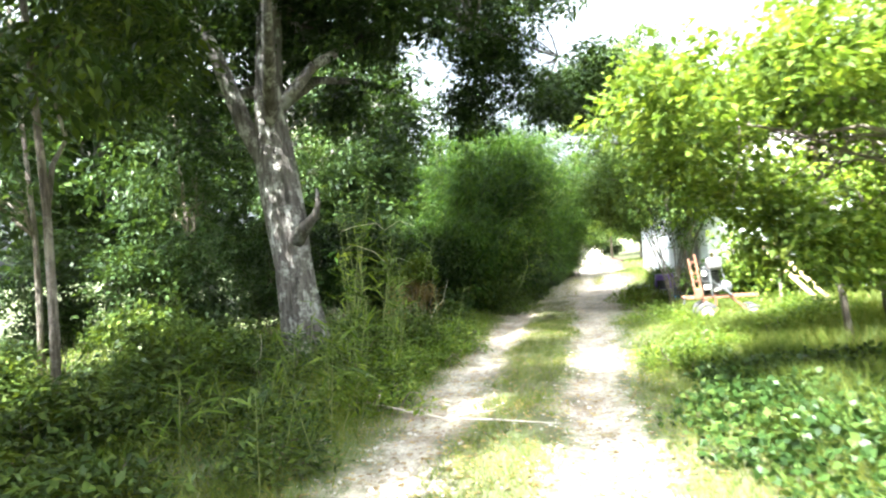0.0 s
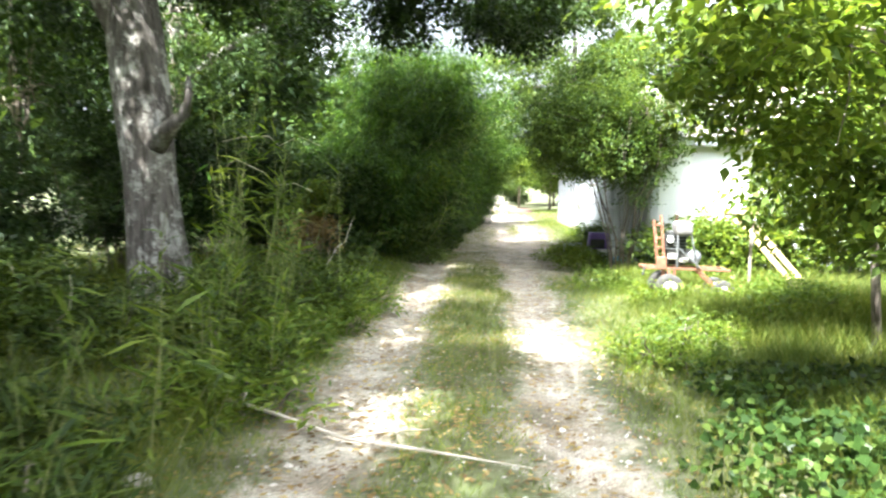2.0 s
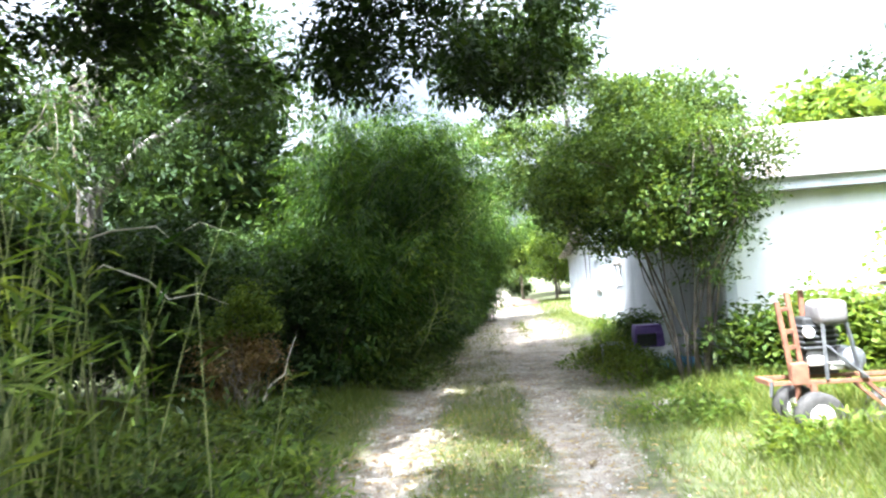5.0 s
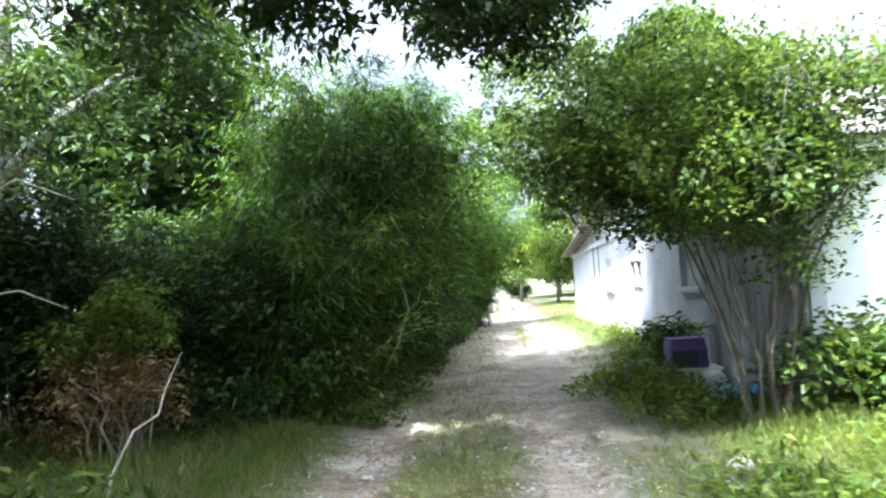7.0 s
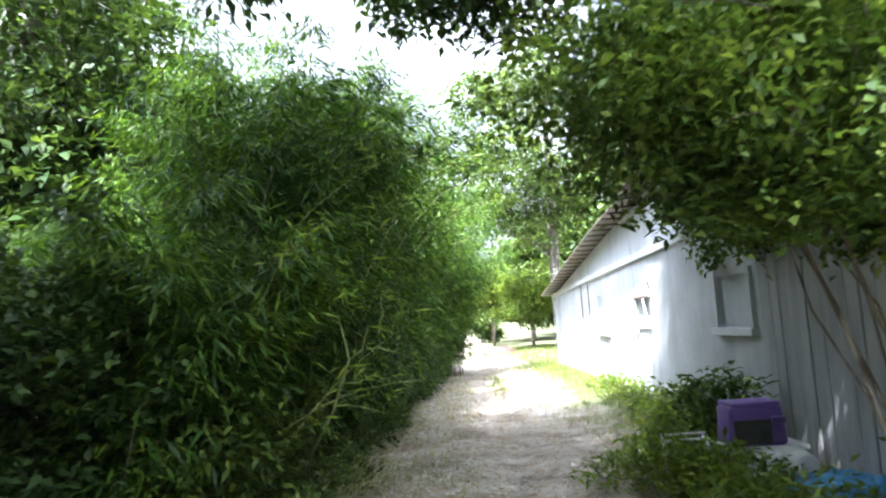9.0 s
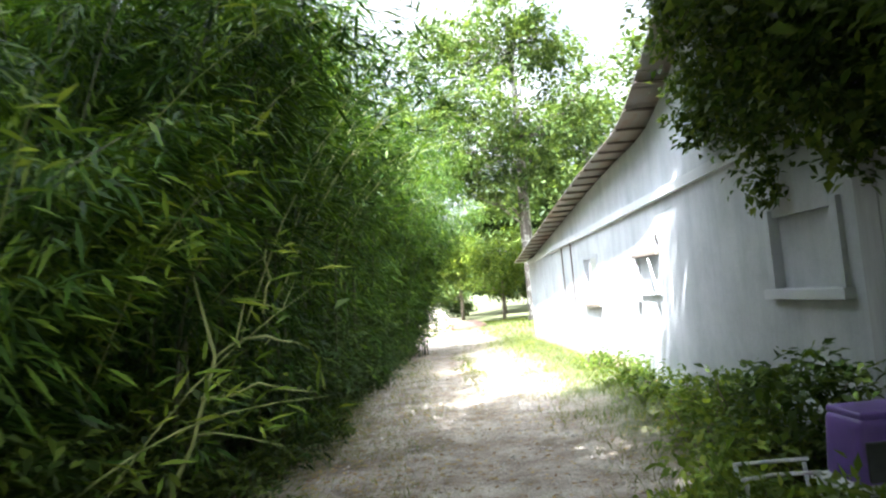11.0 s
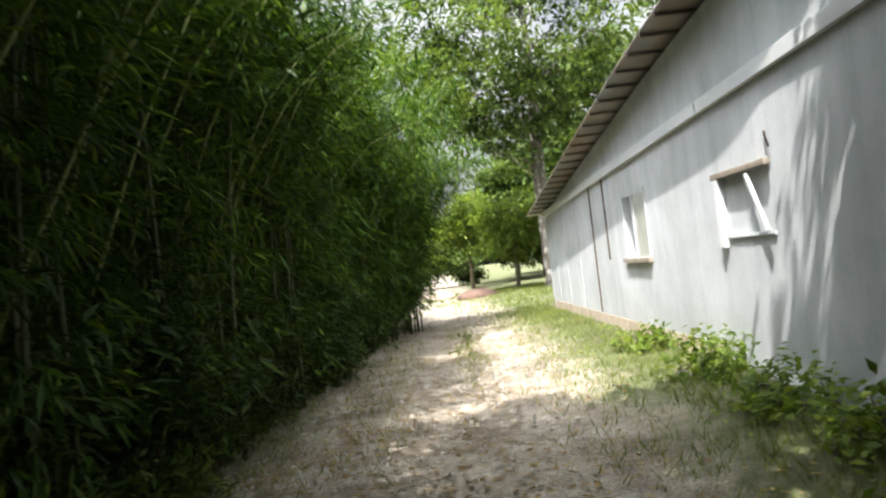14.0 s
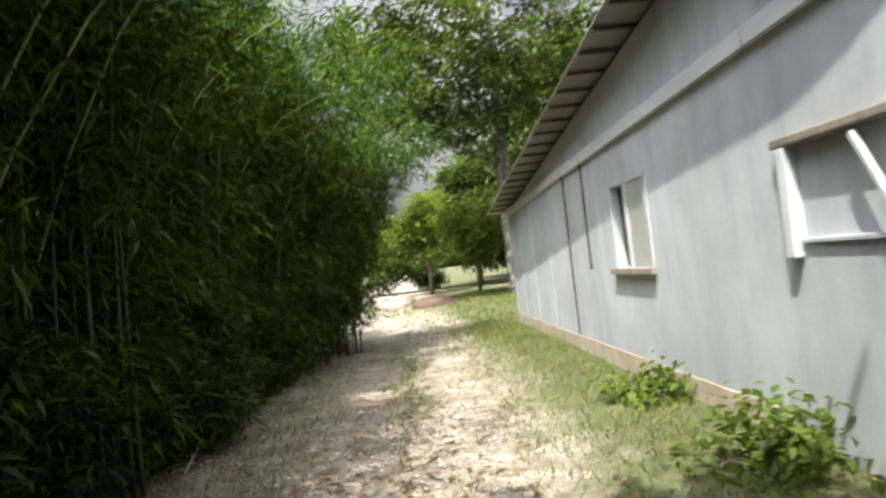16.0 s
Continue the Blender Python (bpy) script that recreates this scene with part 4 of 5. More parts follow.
def grass_chance(x, y):
    """How thick the grass stands and how high it grows."""
    n = noise.noise(Vector((x * 0.9, y * 0.9, 7.0))) + 0.5 * noise.noise(Vector((x * 2.6, y * 2.6, 3.0)))
    w = 0.22 * noise.noise(Vector((x * 0.5, y * 0.8, 2.0))) + 0.12 * noise.noise(Vector((x * 2.0, y * 2.0, 9.0)))
    xx = x + w
    mid = step(-1.5, -1.15, xx) * (1 - step(-0.6, -0.28, xx)) * (1 - 0.7 * step(15.5, 18.5, y))
    right = step(0.2, 0.75, xx) * (1 - 0.45 * step(15.5, 18, y) * (1 - step(0.7, 1.5, xx)))
    if y > 15.5:
        right = 0.45 * step(0.5, 1.2, xx) + 0.55 * step(1.3, 1.9, xx)
    left = 1 - step(-2.25, -1.9, xx)
    if y > 17:
        left = max(left, step(17, 19, y) * (1 - step(-1.45, -1.05, xx)))
    d, h = max((mid, 0.075), (right, 0.085 + 0.16 * step(0.8, 2.2, xx) * (1 - step(15, 18, y))), (left, 0.06 + 0.14 * (1 - step(-3.2, -2.0, xx))))
    if 17 < y < 31 and x < -2.0:
        d *= 0.35
    if 24.5 < y < 33.5:
        d = max(d, 0.8 * step(0.0, 0.2, xx) * (1 - step(0.35, 0.6, xx)) * step(24.5, 27, y))
    if y > 31:
        d, h = max(d, 0.55 * step(31, 36, y)), 0.1
        road = 1 - step(0.9, 1.7, abs(x + 0.6 + 0.02 * (y - 33) ** 2))
        d *= 1 - 0.95 * road
    return d * step(-1.0, 0.15, n), h


def build_grass():
    rng = np.random.default_rng(95)
    sets = []
    for n, x0, x1, y0, y1, wide in ((190000, -2.9, 2.4, 1.0, 20.0, 0.006), (60000, -2.6, 2.3, 20.0, 34.0, 0.007), (60000, 2.4, 6.5, 3.0, 16.0, 0.009), (26000, -6.5, -2.9, 1.0, 17.0, 0.010), (30000, -6.0, 9.0, 34.0, 48.0, 0.018), (22000, -16.0, -6.5, 1.0, 20.0, 0.02)):
        x, y = rng.uniform(x0, x1, n), rng.uniform(y0, y1, n)
        ch = np.array([grass_chance(a, b) for a, b in zip(x, y)])
        keep = rng.uniform(0, 1, n) < ch[:, 0]
        sets.append(grass_blades(rng, x[keep], y[keep], ch[keep, 1], wide, 0.9))
    ob = new("grass", quads_mesh("grass", np.vstack(sets), GRASS))
    tagged(ob, "thin sunlit grass and weeds along and between the wheel tracks", "grass", kind="stuff")


build_grass()


def build_litter():
    """Dead leaves, twigs and pebbles strewn over the lane."""
    rng = np.random.default_rng(97)
    n = 26000
    y = rng.uniform(2, 34, n)
    x = rng.normal(-1.1, 1.4, n)
    z = np.array([ground_z(a, b) for a, b in zip(x, y)]) + rng.uniform(0.004, 0.02, n)
    d = unit(rng, n)
    d[:, 2] *= 0.15
    q = leaf_quads(rng, np.stack([x, y, z], 1), 0.055, 0.028, 0.0, d * 2.0, 0.5)
    q[:, :, 2] = z[:, None] + (q[:, :, 2] - z[:, None]) * 0.25
    tagged(new("leaf_litter", quads_mesh("leaf_litter", q, DRY_LEAF)), "dry brown leaves strewn over the sandy lane", "leaves", kind="stuff")
    n = 5200
    y = rng.uniform(2, 34, n)
    x = np.where(rng.uniform(0, 1, n) < 0.5, rng.normal(-1.7, 0.32, n), rng.normal(-0.05, 0.34, n))
    x = np.where(y > 17, rng.uniform(-1.5, 0.9, n), x)
    oct_v = np.array([(1, 0, 0), (0, 1, 0), (-1, 0, 0), (0, -1, 0), (0, 0, 0.7), (0, 0, -0.7)], float)
    oct_f = np.array([(0, 1, 4), (1, 2, 4), (2, 3, 4), (3, 0, 4), (1, 0, 5), (2, 1, 5), (3, 2, 5), (0, 3, 5)])
    z = np.array([ground_z(a, b) for a, b in zip(x, y)])
    s = rng.uniform(0.006, 0.02, n) * np.where(rng.uniform(0, 1, n) < 0.05, 1.8, 1.0)
    v = oct_v[None] * (1 + 0.35 * rng.uniform(-1, 1, (n, 6, 3))) * s[:, None, None]
    v += np.stack([x, y, z + s * 0.2], 1)[:, None, :]
    f = (oct_f[None] + 6 * np.arange(n)[:, None, None]).reshape(-1, 3)
    tagged(new("pebbles", mesh_from("pebbles", v.reshape(-1, 3), f, PEBBLE)), "pale pebbles loose in the wheel tracks", "pebbles", kind="stuff")


PEBBLE = plain("pebble", (0.26, 0.23, 0.20), (0.50, 0.46, 0.40), 0.85, scale=9)
build_litter()


# ---------------------------------------------------------------- canes, dead branches
def cane(foot, tip, seed, leaves, length, width, leaf, label, name="tall_weed", group="tall weeds at the lane edge", bow=0.1, r=0.007, spread=0.03):
    """One upright stalk with long narrow leaves along it."""
    rng = np.random.default_rng(seed)
    t = thing(name, (foot[0], foot[1], 0), label, "weed", group)
    a, b = np.array(foot, float), np.array(tip, float)
    k = np.linspace(0, 1, 7)[:, None]
    line = a + (b - a) * k
    line[:, 2] += np.sin(k[:, 0] * math.pi) * bow
    tube("stalk", [tuple(v) for v in line], [r * (1 - 0.8 * i / 6) for i in range(7)], CANE, t, 5)
    kk = rng.uniform(0.2, 1.0, leaves)
    at = np.stack([np.interp(kk, k[:, 0], line[:, j]) for j in range(3)], 1) + rng.normal(size=(leaves, 3)) * spread
    d = unit(rng, leaves)
    d[:, 2] = np.abs(d[:, 2]) * 0.4 + 0.15
    put("leaves", quads_mesh("leaves", leaf_quads(rng, at, length, width, 0.1, d, fold=0.12), leaf), t)


CANE = plain("green_stalk", (0.12, 0.15, 0.04), (0.24, 0.25, 0.09), 0.6, scale=5)


def build_canes():
    rnd = random.Random(15)
    for i in range(46):
        y = rnd.uniform(4.8, 11.2)
        x = -2.25 - rnd.random() ** 1.4 * 1.9
        h = rnd.uniform(0.5, 1.2) + (0.9 * rnd.random() if y > 9 else 0.0)
        cane((x, y, 0), (x + rnd.uniform(-0.15, 0.35), y + rnd.uniform(-0.3, 0.2), h), 400 + i, rnd.randrange(14, 26), 0.24, 0.024, LIME_LEAF if i % 3 else BRUSH_LEAF,
             "tall green weed stalk with long narrow leaves at the lane edge", bow=0.03)
    for i in range(22):
        y = rnd.uniform(10.6, 11.5)
        x = -2.95 - rnd.random() * 1.1
        h = rnd.uniform(1.2, 3.1)
        cane((x, y, 0), (x + rnd.uniform(-0.3, 0.8), y + rnd.uniform(-0.5, 0.3), h), 520 + i, rnd.randrange(16, 30), 0.27, 0.026, LIME_LEAF if i % 4 else BAMBOO_LEAF,
             "tall leafy cane leaning out of the dark brush", "leafy_cane", "canes before the brush", bow=0.12, spread=0.05)
    # bamboo sprays that reach out over the lane, in lime leaf to look sunlit
    for i, (a, b) in enumerate((((-2.2, 18.0, 0.4), (-0.95, 17.7, 1.5)), ((-2.2, 17.9, 0.6), (-0.9, 17.5, 1.05)), ((-2.2, 18.2, 1.0), (-1.35, 17.5, 1.9)), ((-2.3, 18.6, 1.5), (-1.15, 17.9, 2.3)),
                                ((-2.2, 19.2, 1.7), (-1.05, 18.3, 2.6)), ((-2.2, 19.6, 1.2), (-1.2, 18.8, 1.8)), ((-2.4, 18.9, 2.2), (-1.0, 18.3, 3.0)), ((-2.4, 17.6, 1.0), (-1.6, 16.8, 2.2)))):
        cane(a, b, 470 + i, 46, 0.15, 0.022, LIME_LEAF, "loose bamboo spray reaching out over the lane", "bamboo_spray", "bamboo sprays over the lane", 0.12, 0.008, 0.07)


build_canes()


def build_arches():
    rnd = random.Random(33)
    for i in range(17):
        y = 20.6 + i * 0.52
        foot = (-2.35 + rnd.uniform(-0.2, 0.1), y, 0.3)
        tip = (rnd.uniform(-0.9, 0.25), y + rnd.uniform(-0.4, 0.8), rnd.uniform(3.3, 4.3))
        cane(foot, tip, 600 + i, 300, 0.17, 0.024, BAMBOO_LEAF, "long bamboo cane arching high over the lane", "bamboo_spray", "bamboo sprays over the lane", 0.9, 0.014, 0.17)


build_arches()


def build_dead_wood():
    rng = np.random.default_rng(131)
    t = thing("dead_branch", (-1.9, 18.4, 0), "bare pale branch sticking out of the bamboo", "branch")
    main = [(-2.1, 18.6, 0.2), (-1.75, 18.4, 0.75), (-1.57, 18.3, 1.2), (-1.64, 18.3, 1.55), (-1.71, 18.3, 1.95)]
    tube("limb", main, [0.016, 0.014, 0.012, 0.008, 0.004], CANE, t, 6)
    for a, b in (((-1.66, 18.3, 1.0), (-1.05, 18.25, 0.98)), ((-1.57, 18.3, 1.2), (-1.12, 18.2, 1.55)), ((-1.42, 18.3, 1.28), (-1.08, 18.3, 1.2)), ((-1.3, 18.25, 1.4), (-1.25, 18.2, 1.72)), ((-1.67, 18.3, 1.6), (-1.5, 18.2, 1.75)), ((-1.75, 18.4, 0.8), (-1.25, 18.3, 0.72))):
        tube("twig", bough(rng, a, b, 0.03, 5), [0.008, 0.007, 0.006, 0.004, 0.002], CANE, t, 5)
    b = thing("fallen_branch", (-1.5, 7.1, 0), "thin pale branch fallen across the lane", "branch")
    tube("limb", [(-2.7, 7.6, 0.13), (-2.2, 7.45, 0.06), (-1.6, 7.1, 0.02), (-1.0, 6.85, 0.05), (-0.4, 6.7, 0.03)], [0.018, 0.016, 0.014, 0.01, 0.004], PALEWOOD, b, 6)
    tube("twig", [(-1.6, 7.1, 0.03), (-1.3, 7.2, 0.05), (-1.05, 7.25, 0.05)], [0.008, 0.006, 0.003], PALEWOOD, b, 5)
    s = thing("dry_stalk", (-1.4, 26, 0), "single dry straw stalk lying at the bamboo foot", "stalk")
    tube("stalk", [(-1.33, 25.5, 0.02), (-1.38, 26.1, 0.1), (-1.43, 26.8, 0.2)], [0.008, 0.007, 0.003], PALEWOOD, s, 5)
    # pale dead sticks among the left brush
    for i, (a, c) in enumerate((((-3.4, 14.4, 0.0), (-3.0, 14.9, 1.1)), ((-4.4, 8.6, 0.0), (-4.1, 8.2, 0.9)), ((-4.9, 13.9, 1.9), (-3.6, 14.4, 1.5)), ((-5.0, 14.0, 2.3), (-3.4, 14.2, 2.25)))):
        d = thing("dead_stick", (a[0], a[1], 0), "bare grey stick standing in the brush", "stick", "dead sticks in the brush")
        tube("stick", bough(rng, a, c, 0.08, 6), [0.012, 0.011, 0.010, 0.008, 0.006, 0.003], PALEWOOD, d, 6)


PALEWOOD = plain("bleached_wood", (0.32, 0.28, 0.22), (0.55, 0.50, 0.42), 0.8, scale=6)
build_dead_wood()

# ---------------------------------------------------------------- things beside the lane
ORANGE = plain("rusty_orange_paint", (0.17, 0.075, 0.045), (0.30, 0.135, 0.075), 0.7, 0.1, scale=14)
RUBBER = plain("dusty_rubber", (0.03, 0.028, 0.026), (0.075, 0.07, 0.062), 0.85, scale=12)
HUB = plain("cream_wheel_paint", (0.55, 0.53, 0.46), (0.7, 0.68, 0.6), 0.5, scale=8)
BLACK = plain("dull_black_metal", (0.02, 0.02, 0.02), (0.05, 0.05, 0.045), 0.6, 0.2, scale=10)
STEEL = plain("dull_grey_steel", (0.13, 0.135, 0.14), (0.26, 0.265, 0.27), 0.5, 0.5, scale=9)
SEAT = plain("faded_grey_vinyl", (0.14, 0.13, 0.125), (0.24, 0.225, 0.215), 0.6, scale=8)
YELLOW = plain("yellow_painted_wood", (0.55, 0.42, 0.18), (0.72, 0.6, 0.32), 0.7, scale=5)
PURPLE = plain("purple_plastic", (0.11, 0.06, 0.25), (0.16, 0.09, 0.32), 0.4, scale=4, bump=0.1)
WHITE = plain("chalky_white_paint", (0.55, 0.55, 0.54), (0.78, 0.78, 0.76), 0.6, scale=5)
BLUE = plain("blue_tarpaulin", (0.03, 0.16, 0.36), (0.08, 0.30, 0.52), 0.45, scale=3)
RED = plain("rusty_brown_earth", (0.07, 0.04, 0.03), (0.12, 0.07, 0.05), 0.85, scale=3)


def ring_bm(profile, at, axis="Y", sides=28, shut=True):
    """A turned body: profile of (radius, along) spun round an axis through at."""
    bm = bmesh.new()
    rings = []
    for r, h in profile:
        ring = []
        for i in range(sides):
            a = 2 * math.pi * i / sides
            u, v = r * math.cos(a), r * math.sin(a)
            ring.append(bm.verts.new(Vector(at) + (Vector((u, h, v)) if axis == "Y" else Vector((u, v, h)))))
        rings.append(ring)
    for r0, r1 in zip(rings[:-1], rings[1:]):
        for i in range(sides):
            k = (i + 1) % sides
            bm.faces.new((r0[i], r0[k], r1[k], r1[i]))
    if shut:
        bm.faces.new(rings[0])
        bm.faces.new(rings[-1][::-1])
    bmesh.ops.recalc_face_normals(bm, faces=bm.faces)
    for f in bm.faces:
        f.smooth = len(f.verts) == 4
    return bm


def rounded_bm(x0, x1, y0, y1, z0, z1, r):
    bm = bmesh.new()
    made = bmesh.ops.create_cube(bm, size=1.0)["verts"]
    for v in made:
        v.co = Vector((x0 + (v.co.x + 0.5) * (x1 - x0), y0 + (v.co.y + 0.5) * (y1 - y0), z0 + (v.co.z + 0.5) * (z1 - z0)))
    bmesh.ops.bevel(bm, geom=list(bm.edges), offset=r, segments=4, affect="EDGES", profile=0.6)
    for f in bm.faces:
        f.smooth = True
    return bm


def build_mower():
    g = 0.085
    m = thing("garden_tractor", (2.1, 12.85, g), "old orange garden tractor frame rusting in the grass", "tractor")
    for wx, wy, rad in ((1.87, 12.66, 0.19), (1.87, 13.1, 0.19), (2.62, 12.68, 0.15), (2.62, 13.1, 0.15)):
        tyre = part("wheel", ring_bm([(rad * 0.55, -0.06), (rad * 0.85, -0.075), (rad, -0.045), (rad, 0.045), (rad * 0.85, 0.075), (rad * 0.55, 0.06)], (wx, wy, g + rad)), RUBBER, m, "dusty tan tyre on a cream rim")
        part("rim", ring_bm([(0.02, -0.066), (rad * 0.3, -0.06), (rad * 0.5, -0.064), (rad * 0.56, -0.05), (rad * 0.56, 0.05), (0.02, 0.06)], (wx, wy, g + rad)), HUB, tyre)
    part("chassis", beam_bm((1.52, 12.72, g + 0.46), (2.72, 12.72, g + 0.44), 0.03, 0.035, 0.006), ORANGE, m)
    part("chassis", beam_bm((1.52, 13.04, g + 0.46), (2.72, 13.04, g + 0.44), 0.03, 0.035, 0.006), ORANGE, m)
    part("cross_bar", beam_bm((1.54, 12.745, g + 0.46), (1.54, 13.015, g + 0.46), 0.05, 0.045, 0.006), ORANGE, m)
    part("cross_bar", beam_bm((2.66, 12.745, g + 0.44), (2.66, 13.015, g + 0.44), 0.05, 0.045, 0.006), ORANGE, m)
    for y in (12.72, 13.04):
        part("hanger", beam_bm((1.87, y, g + 0.44), (1.87, y, g + 0.19), 0.05, 0.03, 0.004), ORANGE, m)
        part("brace", beam_bm((2.3, y, g + 0.43), (2.58, y, g + 0.16), 0.035, 0.03, 0.004), ORANGE, m)
    part("axle", ring_bm([(0.02, -0.3), (0.02, 0.3)], (1.87, 12.88, g + 0.19), sides=10), BLACK, m)
    part("axle", ring_bm([(0.015, -0.3), (0.015, 0.3)], (2.62, 12.89, g + 0.15), sides=10), BLACK, m)
    # upright mast like a short ladder
    part("mast_post", beam_bm((1.72, 12.74, g + 0.46), (1.64, 12.74, g + 1.13), 0.035, 0.04, 0.005), ORANGE, m)
    part("mast_post", beam_bm((1.83, 12.80, g + 0.46), (1.75, 12.80, g + 1.2), 0.035, 0.04, 0.005), ORANGE, m)
    for k in (0.42, 0.62, 0.9):
        part("mast_rung", beam_bm((1.72 - 0.08 * k, 12.74, g + 0.46 + 0.67 * k), (1.83 - 0.08 * k, 12.80, g + 0.46 + 0.67 * k), 0.028, 0.035, 0.004), ORANGE, m)
    part("bracket", rounded_bm(1.69, 1.83, 12.68, 12.76, g + 0.44, g + 0.62, 0.012), ORANGE, m)
    part("lever", beam_bm((1.53, 12.7, g + 0.48), (1.5, 12.66, g + 0.36), 0.025, 0.025, 0.004), BLACK, m)
    # engine and its fittings
    part("engine", rounded_bm(1.86, 2.12, 12.78, 13.0, g + 0.5, g + 0.98, 0.03), BLACK, m, "black engine block with grey fins")
    for k in range(5):
        part("fin", box_bm(1.845, 2.135, 12.765, 13.015, g + 0.72 + 0.045 * k, g + 0.735 + 0.045 * k, 0.003), STEEL, m)
    part("cap", ring_bm([(0.045, -0.02), (0.045, 0.02), (0.03, 0.03)], (1.88, 12.745, g + 0.86), sides=14), HUB, m)
    part("cap", rounded_bm(1.86, 1.98, 12.72, 12.79, g + 0.58, g + 0.66, 0.02), HUB, m, "pale dented engine cover")
    part("cap", rounded_bm(2.02, 2.14, 12.72, 12.79, g + 0.54, g + 0.6, 0.02), HUB, m)
    part("fuel_tank", ring_bm([(0.0, -0.12), (0.09, -0.12), (0.1, -0.1), (0.1, 0.1), (0.09, 0.12), (0.0, 0.12)], (2.22, 12.84, g + 0.62), sides=20), STEEL, m, "dull grey round tank")
    # bucket seat on two flat struts
    part("seat", rounded_bm(1.93, 2.17, 12.62, 12.94, g + 0.92, g + 1.12, 0.07), SEAT, m, "faded grey-brown bucket seat")
    part("strut", beam_bm((1.96, 12.66, g + 0.95), (1.98, 12.70, g + 0.47), 0.03, 0.02, 0.003), STEEL, m)
    part("strut", beam_bm((2.14, 12.66, g + 0.95), (2.26, 12.70, g + 0.47), 0.03, 0.02, 0.003), STEEL, m)
    part("strut", beam_bm((1.98, 12.66, g + 0.75), (2.3, 12.70, g + 0.47), 0.03, 0.02, 0.003), STEEL, m)
    part("deck", rounded_bm(2.14, 2.72, 12.55, 13.0, g + 0.05, g + 0.17, 0.05), BLACK, m, "flat black cutting deck")


def build_ladder():
    l = thing("wooden_ladder", (3.6, 13.3, 0), "yellow wooden rails leaning on a pole frame", "ladder")
    part("rail", beam_bm((2.97, 13.3, 1.24), (4.02, 13.3, 0.06), 0.05, 0.075, 0.006), YELLOW, l)
    part("rail", beam_bm((3.18, 13.5, 1.24), (4.26, 13.5, 0.06), 0.05, 0.075, 0.006), YELLOW, l)
    part("rung", beam_bm((3.42, 13.28, 0.74), (3.66, 13.52, 0.74), 0.03, 0.04, 0.004), YELLOW, l)
    f = thing("pole_frame", (2.7, 13.4, 0), "grey pole on two posts carrying a yellow board", "frame")
    part("pole", beam_bm((2.1, 13.4, 1.28), (3.3, 13.4, 1.28), 0.035, 0.035, 0.006), TIMBER, f)
    part("post", beam_bm((2.14, 13.44, 0.0), (2.14, 13.44, 1.28), 0.04, 0.04, 0.005), ORANGE, f)
    part("post", beam_bm((3.24, 13.44, 0.0), (3.24, 13.44, 1.28), 0.04, 0.04, 0.005), TIMBER, f)
    part("board", box_bm(2.82, 3.3, 13.34, 13.46, 1.3, 1.35, 0.006), YELLOW, f)


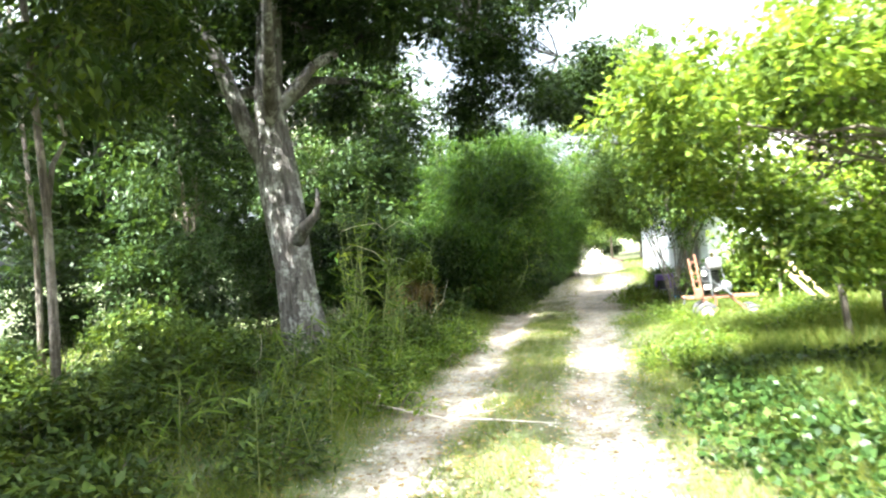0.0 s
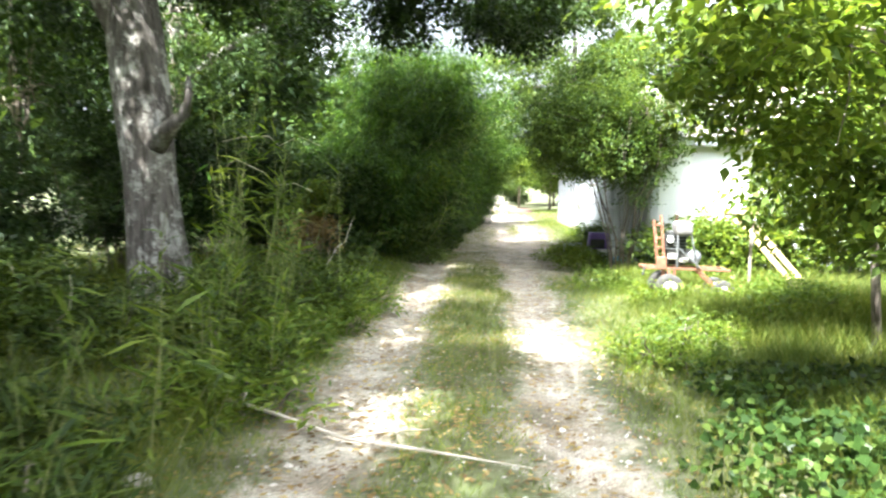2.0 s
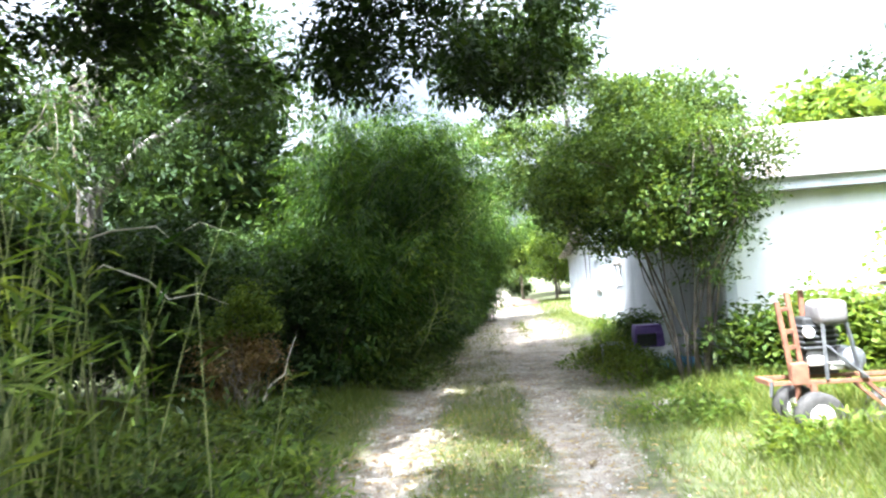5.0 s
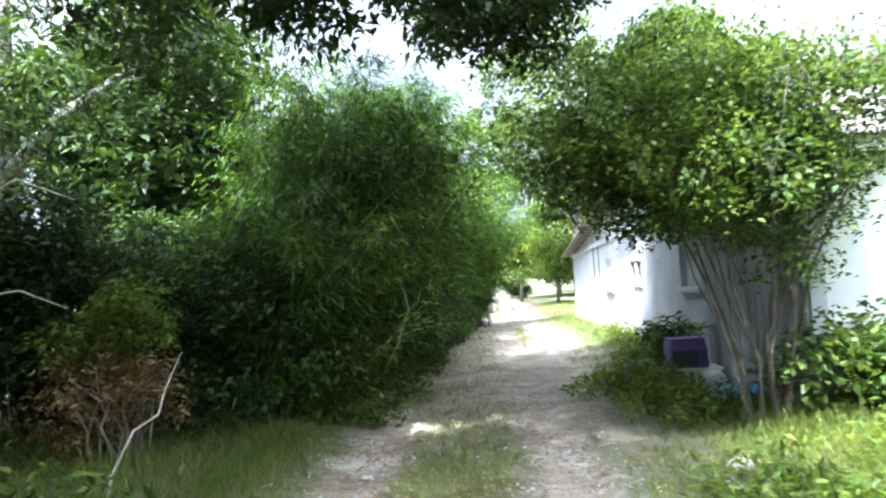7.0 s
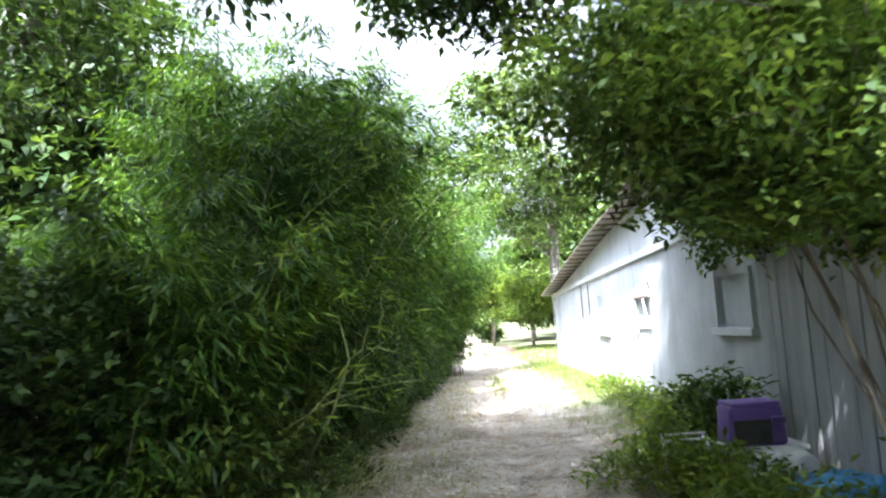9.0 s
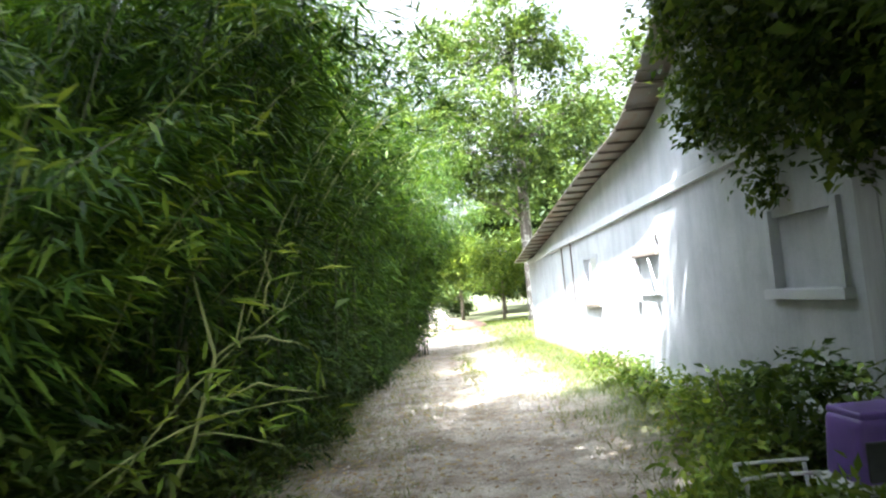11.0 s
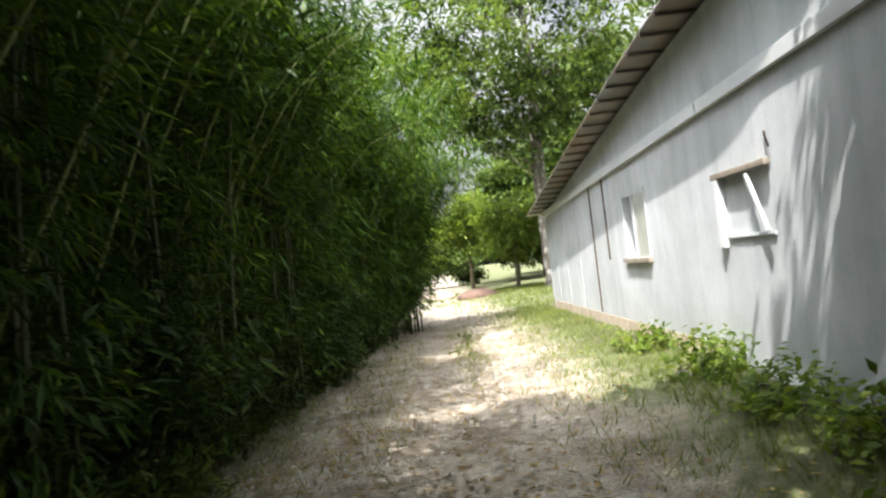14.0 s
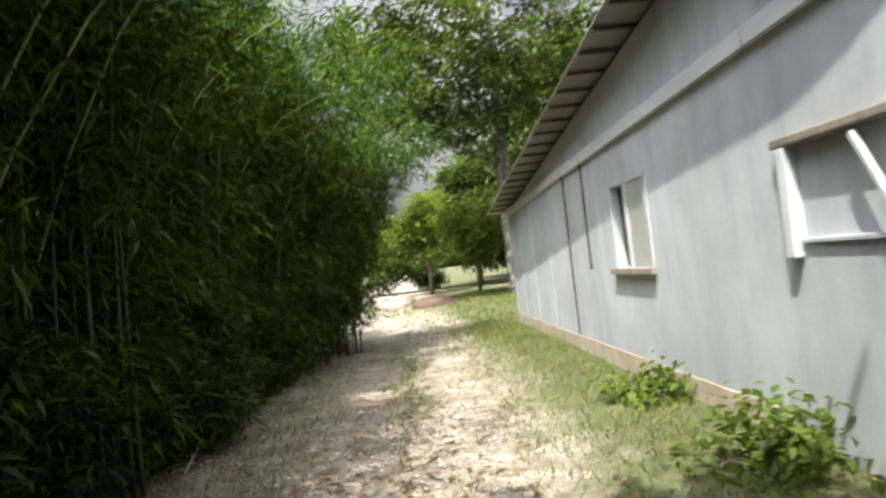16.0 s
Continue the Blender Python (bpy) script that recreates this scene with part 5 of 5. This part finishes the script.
def build_clutter():
    g = 0.08
    b = thing("low_bench", (1.75, 18.15, g), "low white bench under a purple tub", "bench")
    part("bench_top", box_bm(1.45, 2.12, 17.95, 18.35, g + 0.2, g + 0.235, 0.008), WHITE, b)
    for x in (1.5, 2.07):
        for y in (18.0, 18.3):
            part("leg", box_bm(x - 0.025, x + 0.025, y - 0.025, y + 0.025, g - 0.05, g + 0.2, 0.004), TIMBER, b)
    part("side_panel", box_bm(1.55, 1.72, 17.935, 17.95, g, g + 0.2, 0.004), WHITE, b)
    part("side_panel", box_bm(1.76, 1.93, 17.935, 17.95, g + 0.02, g + 0.2, 0.004), WHITE, b)
    t = thing("plastic_tub", (1.75, 18.15, g + 0.235), "purple plastic tub with a dark front and handle", "tub")
    body = rounded_bm(1.5, 1.98, 17.98, 18.3, g + 0.235, g + 0.56, 0.05)
    for v in body.verts:
        k = (v.co.z - g - 0.235) / 0.33
        v.co.x = 1.74 + (v.co.x - 1.74) * (1.0 - 0.13 * k)
    part("body", body, PURPLE, t)
    part("front_panel", rounded_bm(1.54, 1.84, 17.962, 17.985, g + 0.26, g + 0.45, 0.01), BLACK, t)
    part("lid", rounded_bm(1.54, 1.94, 17.99, 18.29, g + 0.55, g + 0.585, 0.015), PURPLE, t)
    part("handle", rounded_bm(1.84, 1.95, 17.93, 17.99, g + 0.42, g + 0.47, 0.02), PURPLE, t)
    p = thing("white_pail", (2.0, 17.85, g), "small round white plastic pail on its side", "pail")
    part("body", ring_bm([(0.09, 0.0), (0.1, 0.02), (0.115, 0.2), (0.122, 0.2), (0.122, 0.22)], (1.98, 17.72, g + 0.11), "Y", 24), WHITE, p)
    part("rim", ring_bm([(0.105, -0.008), (0.128, -0.008), (0.128, 0.012), (0.105, 0.012)], (1.98, 17.94, g + 0.11), "Y", 24, False), WHITE, p)
    # crumpled tarpaulin
    n, k = 26, 18
    verts, faces = [], []
    for j in range(k):
        for i in range(n):
            u, v = i / (n - 1), j / (k - 1)
            x, y = 1.72 + 0.6 * u, 17.0 + 0.62 * v
            e = min(u, 1 - u, v, 1 - v)
            z = g + 0.015 + min(1, e * 7) * (0.10 + 0.06 * noise.noise(Vector((x * 6, y * 6, 1))) + 0.04 * noise.noise(Vector((x * 15, y * 15, 5))))
            verts.append((x, y, z))
    for j in range(k - 1):
        for i in range(n - 1):
            a = j * n + i
            faces.append((a, a + 1, a + n + 1, a + n))
    me = mesh_from("tarpaulin", verts, faces, BLUE, True)
    ob = new("tarpaulin", me)
    mod = ob.modifiers.new("thick", "SOLIDIFY")
    mod.thickness = 0.006
    tagged(ob, "crumpled blue tarpaulin lying at the barn foot", "tarpaulin")
    s = thing("stool_frame", (1.2, 18.2, g), "bent white metal stool frame in the weeds", "stool")
    tube("rail", [(0.98, 18.1, g + 0.30), (1.15, 18.1, g + 0.31), (1.38, 18.1, g + 0.30)], [0.010, 0.010, 0.010], TRIM, s, 8)
    tube("rail", [(1.05, 18.35, g + 0.31), (1.25, 18.3, g + 0.32), (1.4, 18.25, g + 0.33)], [0.010, 0.010, 0.010], TRIM, s, 8)
    for x, y in ((1.0, 18.1), (1.36, 18.1), (1.06, 18.35), (1.38, 18.26)):
        tube("leg", [(x, y, g - 0.03), (x + 0.01, y, g + 0.2), (x, y, g + 0.31)], [0.012, 0.012, 0.012], TRIM, s, 8)


def mound(name, label, category, at, size, material, seed):
    bm = bmesh.new()
    bmesh.ops.create_icosphere(bm, subdivisions=3, radius=1.0)
    for v in bm.verts:
        k = 1 + 0.16 * noise.noise(v.co * 2.1 + Vector((seed, 0, 0))) + 0.06 * noise.noise(v.co * 6)
        v.co = Vector((v.co.x * size[0] * k, v.co.y * size[1] * k, max(-0.15, v.co.z) * size[2] * k))
        v.co += Vector(at)
    for f in bm.faces:
        f.smooth = True
    tagged(part(name, bm, material), label, category)


build_mower()
build_ladder()
build_clutter()
mound("earth_mound", "low rusty brown mound of earth at the lane end", "mound", (1.3, 43.0, 0), (0.75, 0.6, 0.34), RED, 1)
mound("sand_mound", "low pale mound of sand on the grass at the lane end", "mound", (-0.2, 45.2, 0), (0.8, 0.5, 0.3), CONCRETE, 5)
for q, (sx, sy, sr) in enumerate(((0.95, 14.4, 0.11), (1.2, 14.8, 0.13), (-2.6, 6.3, 0.09))):
    mound("stone", "flat pale stone half sunk in the verge", "stone", (sx, sy, ground_z(sx, sy)), (sr, sr * 0.8, sr * 0.45), PEBBLE, q + 11)


# ---------------------------------------------------------------- the far end
def build_far():
    rng = np.random.default_rng(301)
    x, y = 4.0, 43.0
    trunk = ([(x, y, -0.2), (x, y, 0.4), (x - 0.05, y, 2.0), (x - 0.1, y, 4.0), (x, y, 7.0), (x, y, 11.0)], [0.42, 0.29, 0.25, 0.23, 0.18, 0.08])
    blobs = np.vstack([blob_cloud(rng, (x - 0.8, y, 9.0), (4.6, 4.0, 4.0), 34, 1.35), blob_cloud(rng, (x - 0.6, y, 5.4), (1.7, 1.6, 1.0), 7, 0.7)])
    tree("hickory_tree", "tall broad-leaved tree with a pale trunk behind the barn", (x, y), [trunk], blobs, 302, OAK_BARK, FAR_LEAF, 1350, 18, 0.22, 0.12, 0.34, 30)
    for i, (px, py, h) in enumerate(((-1.6, 49, 4.2), (1.6, 53, 5.6), (-3.6, 46, 4.4), (3.4, 49, 4.6))):
        blobs = blob_cloud(rng, (px, py, h * 0.6), (1.3, 1.2, h * 0.32), 9, 0.75)
        stems = [([(px, py, -0.1), (px, py, 0.8), (px + 0.1, py, h * 0.7)], [0.11, 0.09, 0.04])]
        tree("small_tree", "small pale green tree at the end of the lane", (px, py), stems, blobs, 310 + i, GREY_BARK, LIME_LEAF, 420, 14, 0.2, 0.08, 0.3, 8, group="small trees at the lane end")
    for i, (px, py, h) in enumerate(((-6.5, 55, 5.2), (-4.0, 57, 4.6), (-1.0, 58, 5.4), (1.8, 59, 4.8), (4.4, 57, 5.6), (7.0, 54, 5.2), (9.5, 50, 5.6), (-8.5, 50, 5.0))):
        blobs = blob_cloud(rng, (px, py, h * 0.5), (1.5, 1.2, h * 0.42), 13, 0.85)
        stems = [([(px, py, -0.1), (px, py, 1.0), (px + 0.1, py, h * 0.7)], [0.1, 0.08, 0.03])]
        tree("thicket_tree", "low leafy tree in the dark thicket past the lane", (px, py), stems, blobs, 350 + i, GREY_BARK, (BRUSH_LEAF, FAR_LEAF)[i % 2], 620, 14, 0.22, 0.1, 0.32, 8, group="thicket past the lane")
    # woods all round: a few kinds, repeated
    kinds = []
    for i, (h, r, leaf) in enumerate(((11, 3.4, OAK_LEAF), (9, 3.0, FAR_LEAF), (13, 3.6, FAR_LEAF), (7.5, 2.8, LIME_LEAF))):
        blobs = np.vstack([blob_cloud(rng, (0, 0, h * 0.58), (r, r, h * 0.36), 22, 1.35), blob_cloud(rng, (0, 0, h * 0.25), (r * 0.9, r * 0.9, h * 0.16), 9, 1.1)])
        stems = [([(0, 0, -0.3), (0, 0, 1.5), (0.1, 0, h * 0.5), (0, 0.1, h * 0.8)], [0.3, 0.24, 0.18, 0.06])]
        kinds.append(tree("woodland_tree", "tall leafy tree in the woods round the lane", (0, 0), stems, blobs, 330 + i, OAK_BARK, leaf, 1100, 14, 0.34, 0.19, 0.5, 12, group="woods round the lane"))
    rnd = random.Random(77)
    spots = [(-9, 62), (7.5, 62), (11, 57), (14, 52), (-9, 56), (-13, 48), (-11, 72), (9, 72), (20, 46), (-16, 40), (-18, 30), (-17, 22), (-18, 14), (-19, 5),
             (-17, -4), (14, 38), (22, 36), (-10, -10), (-3, -13), (5, -12), (12, -8), (15, 0), (17, 7), (12, 4.5), (25, 26), (26, 16), (-11, 36), (-19, 84), (-12, 78), (14, 78), (10, 44), (-24, 58), (26, 60), (22, 11)]
    for i, (px, py) in enumerate(spots):
        m = pose(px + rnd.uniform(-1, 1), py + rnd.uniform(-1, 1), 0, 0, 0, rnd.uniform(0, 360)) @ Matrix.Scale(rnd.uniform(0.8, 1.2), 4)
        if i < 4:
            kinds[i].matrix_basis = m
        else:
            copy_thing(kinds[rnd.randrange(4) if px > -9 else 0], m)


build_far()
